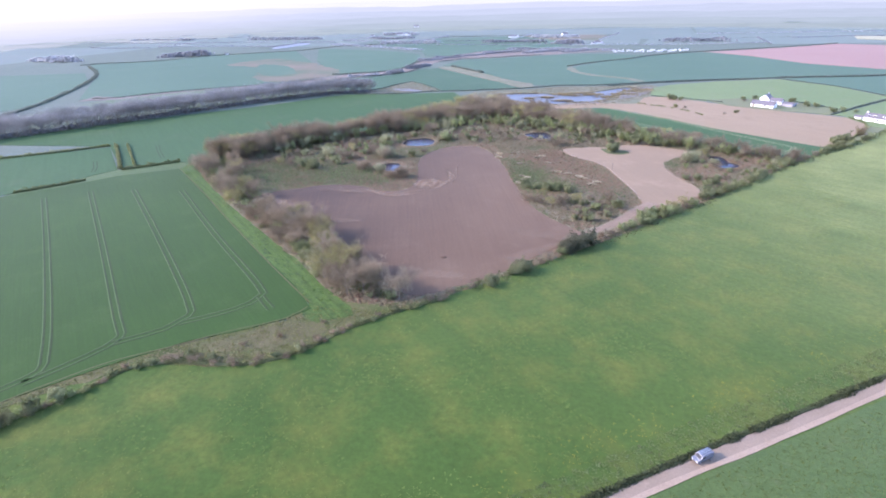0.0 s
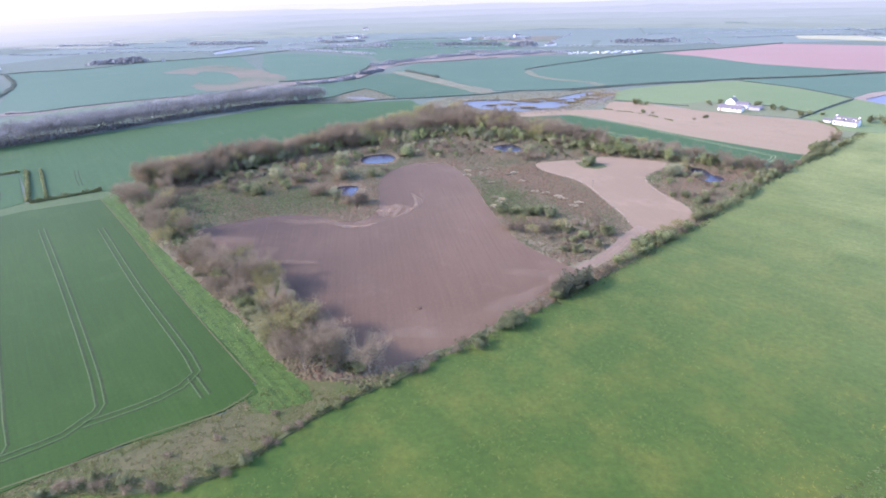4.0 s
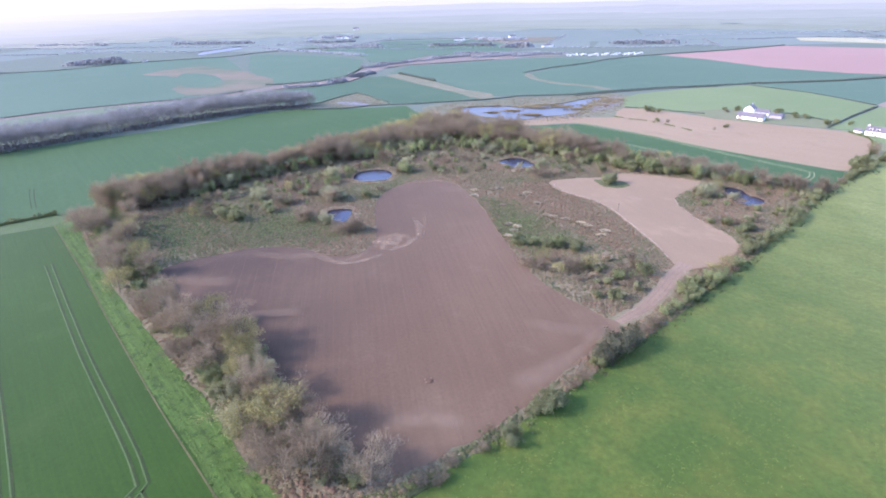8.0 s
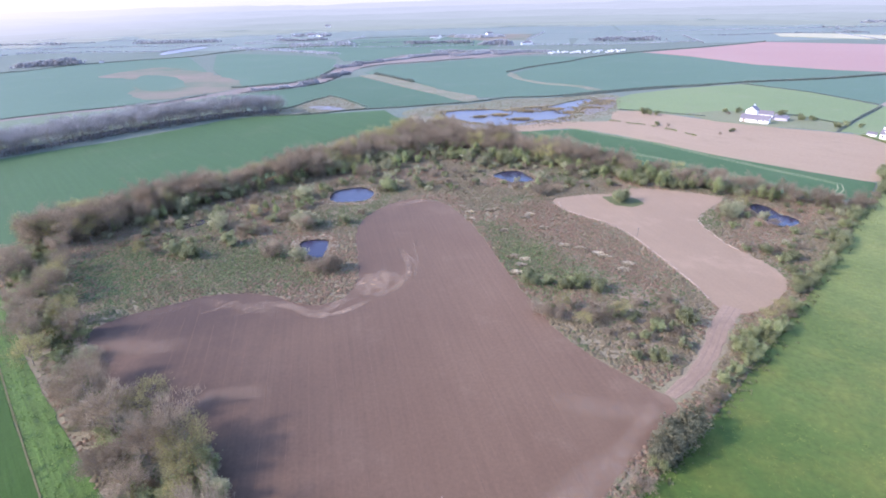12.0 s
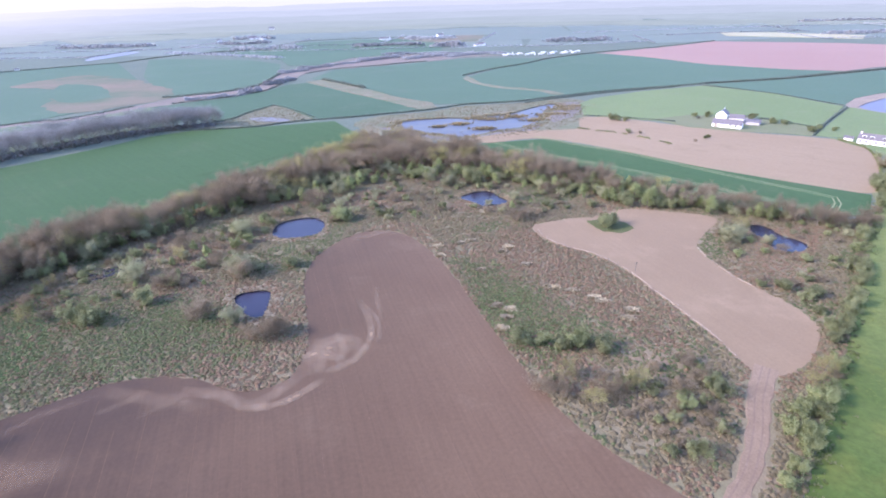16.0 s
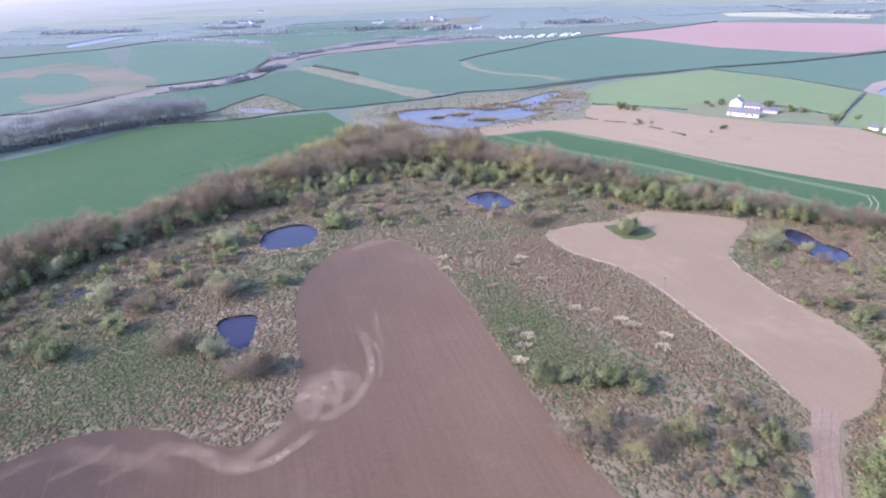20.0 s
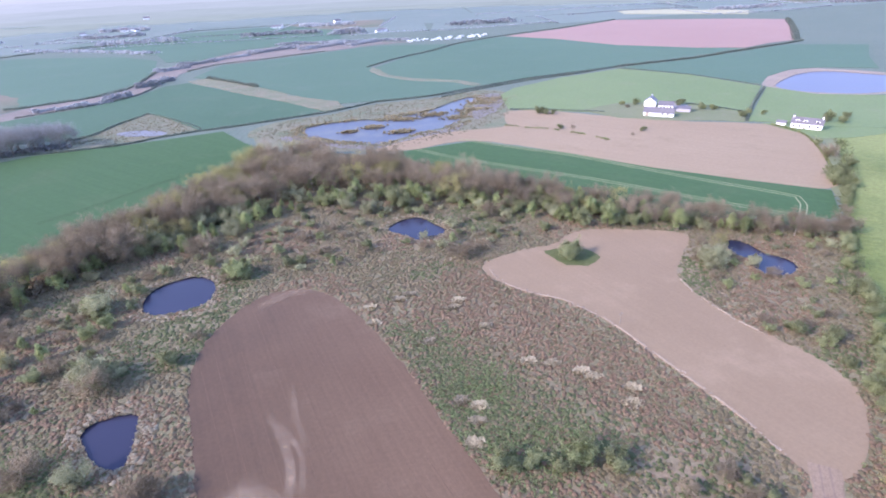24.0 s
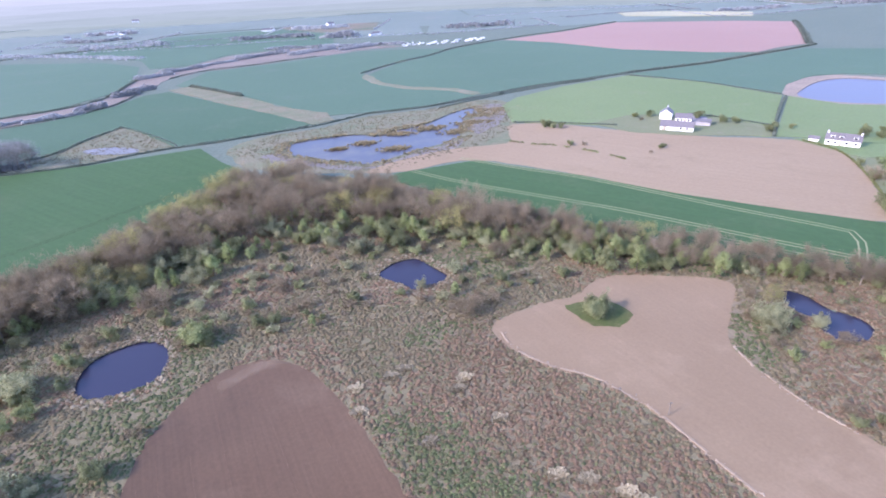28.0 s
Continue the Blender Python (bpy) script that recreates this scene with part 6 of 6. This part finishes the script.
barn.matrix_basis = pose(174.5, 294.5, 0, 0, 0, -37)
shed = gabled("farm_shed", 9, 8, 2.6, 0.9, "low grey farm shed beside the barn", "shed", walls=M_SHED)
shed.matrix_basis = pose(193, 299.5, 0, 0, 0, -37) @ Matrix.Scale(0.8, 4)
cottage = gabled("cottage", 13.5, 6, 2.7, 2.2, "white cottage with three white dormers on a slate roof", "house", ((-5.4, 0.8), (-2.8, 0.8), (1.5, 0.8), (5, 0.8)), ((-0.8, 1.0),), (-4.2, -0.8, 4.6), (-6.3, 6.3))
cottage.matrix_basis = pose(228.5, 247.5, 0, 0, 0, -48)
garage = gabled("cottage_outhouse", 4, 2.6, 1.5, 0.7, "small white outhouse beside the cottage", "shed")
garage.matrix_basis = pose(221.5, 256.5, 0, 0, 0, -48)

van_paint = plain("silver_van_paint", (0.15, 0.165, 0.20), (0.19, 0.205, 0.24), 1.0, 0.4, 0.3, 0.0)
rubber = plain("tyre_rubber", (0.02, 0.02, 0.02), (0.04, 0.04, 0.04), 5.0, 0.9)
metal = plain("galvanised_rack", (0.5, 0.52, 0.55), (0.62, 0.64, 0.66), 4.0, 0.4, 0.7)


def build_van():
    van = tagged(new("van"), "silver-white works van with a roof rack on the lane", "van")
    bm = bmesh.new()
    side = [(-2.45, 0.45), (2.3, 0.4), (2.45, 0.75), (2.35, 1.05), (1.6, 1.2), (0.95, 1.95), (-2.4, 2.0), (-2.5, 1.2)]
    left = [bm.verts.new((x, -0.92, z)) for x, z in side]
    right = [bm.verts.new((x, 0.92, z)) for x, z in side]
    bm.faces.new(left)
    bm.faces.new(right[::-1])
    for i in range(len(side)):
        j = (i + 1) % len(side)
        bm.faces.new((left[j], left[i], right[i], right[j]))
    bmesh.ops.bevel(bm, geom=bm.edges[:], offset=0.07, segments=2, affect="EDGES")
    bmesh.ops.recalc_face_normals(bm, faces=bm.faces)
    part("body", bm, van_paint, van)
    bm = bmesh.new()
    q = [bm.verts.new(c) for c in ((1.64, -0.78, 1.25), (1.64, 0.78, 1.25), (1.06, 0.72, 1.9), (1.06, -0.72, 1.9))]
    bm.faces.new(q)
    bmesh.ops.solidify(bm, geom=bm.faces[:], thickness=-0.04)
    part("windscreen", bm, M_GLASS_DARK, van)
    for s in (-1, 1):
        block("side_window", (0.2, s * 0.925 - 0.01, 1.25), (1.15, s * 0.925 + 0.01, 1.75), M_GLASS_DARK, van)
        block("headlight", (2.36, s * 0.65 - 0.18, 0.72), (2.47, s * 0.65 + 0.18, 0.92), M_WHITE, van)
        block("mirror", (1.2, s * 1.08 - 0.1, 1.2), (1.32, s * 1.08 + 0.1, 1.42), rubber, van)
        for x in (-1.55, 1.55):
            bm = bmesh.new()
            bmesh.ops.create_cone(bm, segments=18, radius1=0.34, radius2=0.34, depth=0.24, cap_ends=True, matrix=pose(x, s * 0.84, 0.34, 90))
            bmesh.ops.bevel(bm, geom=[e for e in bm.edges if len(e.link_faces) == 2], offset=0.03, segments=1, affect="EDGES")
            wheel = part("wheel", bm, rubber, van)
            bm = bmesh.new()
            bmesh.ops.create_cone(bm, segments=14, radius1=0.2, radius2=0.17, depth=0.05, cap_ends=True, matrix=pose(x, s * 0.96, 0.34, 90))
            part("rim", bm, metal, wheel)
    rack = block("roof_rack", (-2.3, -0.75, 2.12), (0.8, -0.69, 2.18), metal, van)
    block("rail", (-2.3, 0.69, 2.12), (0.8, 0.75, 2.18), metal, rack)
    for i in range(6):
        x = -2.2 + i * 0.58
        block("crossbar", (x, -0.7, 2.1), (x + 0.06, 0.7, 2.16), metal, rack)
    for s in (-0.72, 0.72):
        for x in (-2.1, 0.6):
            block("foot", (x, s - 0.03, 1.93), (x + 0.06, s + 0.03, 2.12), metal, rack)
    for y in (-0.3, 0.1):
        block("ladder_rail", (-2.4, y, 2.19), (1.0, y + 0.06, 2.27), metal, rack)
    return van


build_van().matrix_basis = pose(67.0, -75.0, 0.16, 0, 0, 217) @ Matrix.Scale(0.8, 4)

caravan_shell = plain("caravan_shell", (0.72, 0.72, 0.70), (0.8, 0.8, 0.78), 1.0, 0.4)
proto = None
for i in range(44):
    x = 88 + (i * 41.3) % 112 + frng.uniform(-2, 2)
    y = 734 + (i * 17.7) % 30 + (x - 88) * 0.06
    m = pose(x, y, 0.3, 0, 0, frng.choice((0, 90, 20))) @ Matrix.Scale(0.72, 4)
    if proto is None:
        proto = tagged(new("caravan"), "white static caravan in a holiday park", "caravan", "caravans in the park")
        block("body", (-4, -1.5, 0.3), (4, 1.5, 2.9), caravan_shell, proto, bevel=0.15)
        block("roof", (-4.1, -1.6, 2.9), (4.1, 1.6, 3.1), caravan_shell, proto)
        block("window", (-3, -1.54, 1.2), (-1, -1.46, 2.2), M_GLASS_DARK, proto)
        block("chassis", (-3.5, -1.2, 0), (3.5, 1.2, 0.3), rubber, proto)
        proto.matrix_basis = m
    else:
        copy_thing(proto, m)


# ---- small things of the reserve ----
def stone(seed, size):
    bm = bmesh.new()
    bmesh.ops.create_icosphere(bm, subdivisions=1, radius=size)
    for q in bm.verts:
        q.co *= 0.75 + 0.5 * noise.noise(q.co * 2.1 / size + Vector((seed, 0, 0)))
        q.co.z *= 0.6
    return bm


pit = tagged(new("spoil_heap"), "small heap of dark clods and stones in the ploughed field", "heap")
heap = bmesh.new()
bmesh.ops.create_icosphere(heap, subdivisions=3, radius=1.0)
for q in heap.verts:
    q.co.x *= 1.5 + 0.4 * noise.noise(q.co * 2)
    q.co.y *= 1.1
    q.co.z *= 0.5 + 0.25 * noise.noise(q.co * 3.0)
part("mound", heap, M_FURROW, pit)
for i in range(14):
    a = i * 0.45
    st = part("stone", stone(i, 0.28 + 0.12 * math.sin(i * 3.1)), M_STONE if i % 3 == 0 else M_FURROW, pit)
    st.matrix_basis = pose(math.cos(a) * 1.5 + 0.1 * math.sin(i * 5), math.sin(a) * 1.15, 0.12)
pit.matrix_basis = pose(0, 0, 0.12) @ Matrix.Scale(0.72, 4)
put("thorn", 19.5, -15.5, 0.5)

bank_stones = []
for pts in ([(35.5, 146), (37, 139), (43.5, 130.8), (50, 125.6), (56, 116.4), (60.2, 103.3), (64, 90.3), (66.9, 79.3), (68.6, 70)], [(84.6, 128), (84.4, 120), (86.2, 109), (89.8, 100)]):
    bank_stones += list(curve(pts, 0.55))
    line = curve(pts, 1.0)
    k = 0
    while k < len(line) - 4:
        run = 4 + int(7 * abs(math.sin(k * 1.3 + len(line))))
        bit = line[k:k + run] + 0.25 * math.sin(k * 2.1)
        v, f = ribbon(bit, 0.36 + 0.2 * np.sin(np.arange(len(bit)) * 1.9 + k) ** 2, 0.26, 0.2)
        solid("field_bank", v, f, M_FIELD_BANK, soil_field_two, "pale crumbled bank of turned earth")
        k += run + int(2 * abs(math.cos(k)))
v, f = [], []
brng = np.random.default_rng(77)
for q in bank_stones:
    s, a = brng.uniform(0.06, 0.26), brng.uniform(0, 6.28)
    c = np.array((q[0] + brng.normal(0, 0.35), q[1] + brng.normal(0, 0.35), 0.12))
    d, e = np.array((math.cos(a), math.sin(a), 0)) * s * 1.6, np.array((-math.sin(a), math.cos(a), 0)) * s * 0.6
    k = len(v)
    v += [c - d - e, c + d - e, c + d + e, c - d + e, c - d * 0.6 + (0, 0, s * 0.7), c + d * 0.6 + (0, 0, s * 0.7)]
    f += [(k, k + 1, k + 5, k + 4), (k + 1, k + 2, k + 5), (k + 2, k + 3, k + 4, k + 5), (k + 3, k, k + 4)]
tagged(solid("turned_clods", v, f, M_STONE), "pale turned clods and straw along the field edge", "clods", kind="stuff")

pole = tagged(new("wooden_pole"), "thin weathered wooden pole at the field edge", "pole")
bm = bmesh.new()
bmesh.ops.create_cone(bm, segments=10, radius1=0.14, radius2=0.09, depth=3.6, cap_ends=True, matrix=pose(0, 0, 1.6))
part("shaft", bm, M_BARK, pole)
block("crosspiece", (-0.45, -0.06, 3.0), (0.45, 0.06, 3.14), M_BARK, pole)
pole.matrix_basis = pose(59, 112.3, 0)


# ---- far houses ----
sheet("yellow_field", corners([(495, 960), (520, 1040), (600, 1010), (690, 900), (640, 835)], 30), 0.45, M_YELLOW, "pale yellow crop field behind the red field", "field", 0.3)
for x, y, length in ((1180, 1890, 30), (1240, 1900, 44), (1320, 2190, 36)):
    far_shed = gabled("distant_shed", length, 14, 3.0, 1.2, "large white industrial shed far off in haze", "shed", walls=M_WHITE, roof=M_WHITE)
    far_shed.matrix_basis = pose(x, y, 0.3, 0, 0, -20)
for x, y, turn, size in ((-458, 1171, 20, 1.2), (-398, 1207, 10, 1.6), (-385, 1212, 100, 1.4), (-374, 1202, 60, 1.1), (-105, 1085, 5, 1.5), (-96, 1092, 95, 1.3), (-112, 1092, 10, 1.1), (-63, 1114, 40, 1.0), (-52, 1118, 10, 1.1), (-40, 1116, 80, 1.0), (2, 1143, 30, 1.6), (67, 905, 10, 1.3), (74, 912, 90, 1.0), (60, 900, 40, 0.9), (-470, 1602, 15, 1.8), (-560, 720, 30, 0.7)):
    home = gabled("distant_house", 14, 7, 3.2, 2.6, "white house far off in the hazy fields", "house", ((-4, 1), (3, 1)), ((0, 1.0),), chimneys=(5.5,))
    home.matrix_basis = pose(x, y, 0.3, 0, 0, turn) @ Matrix.Scale(size * 0.6, 4)
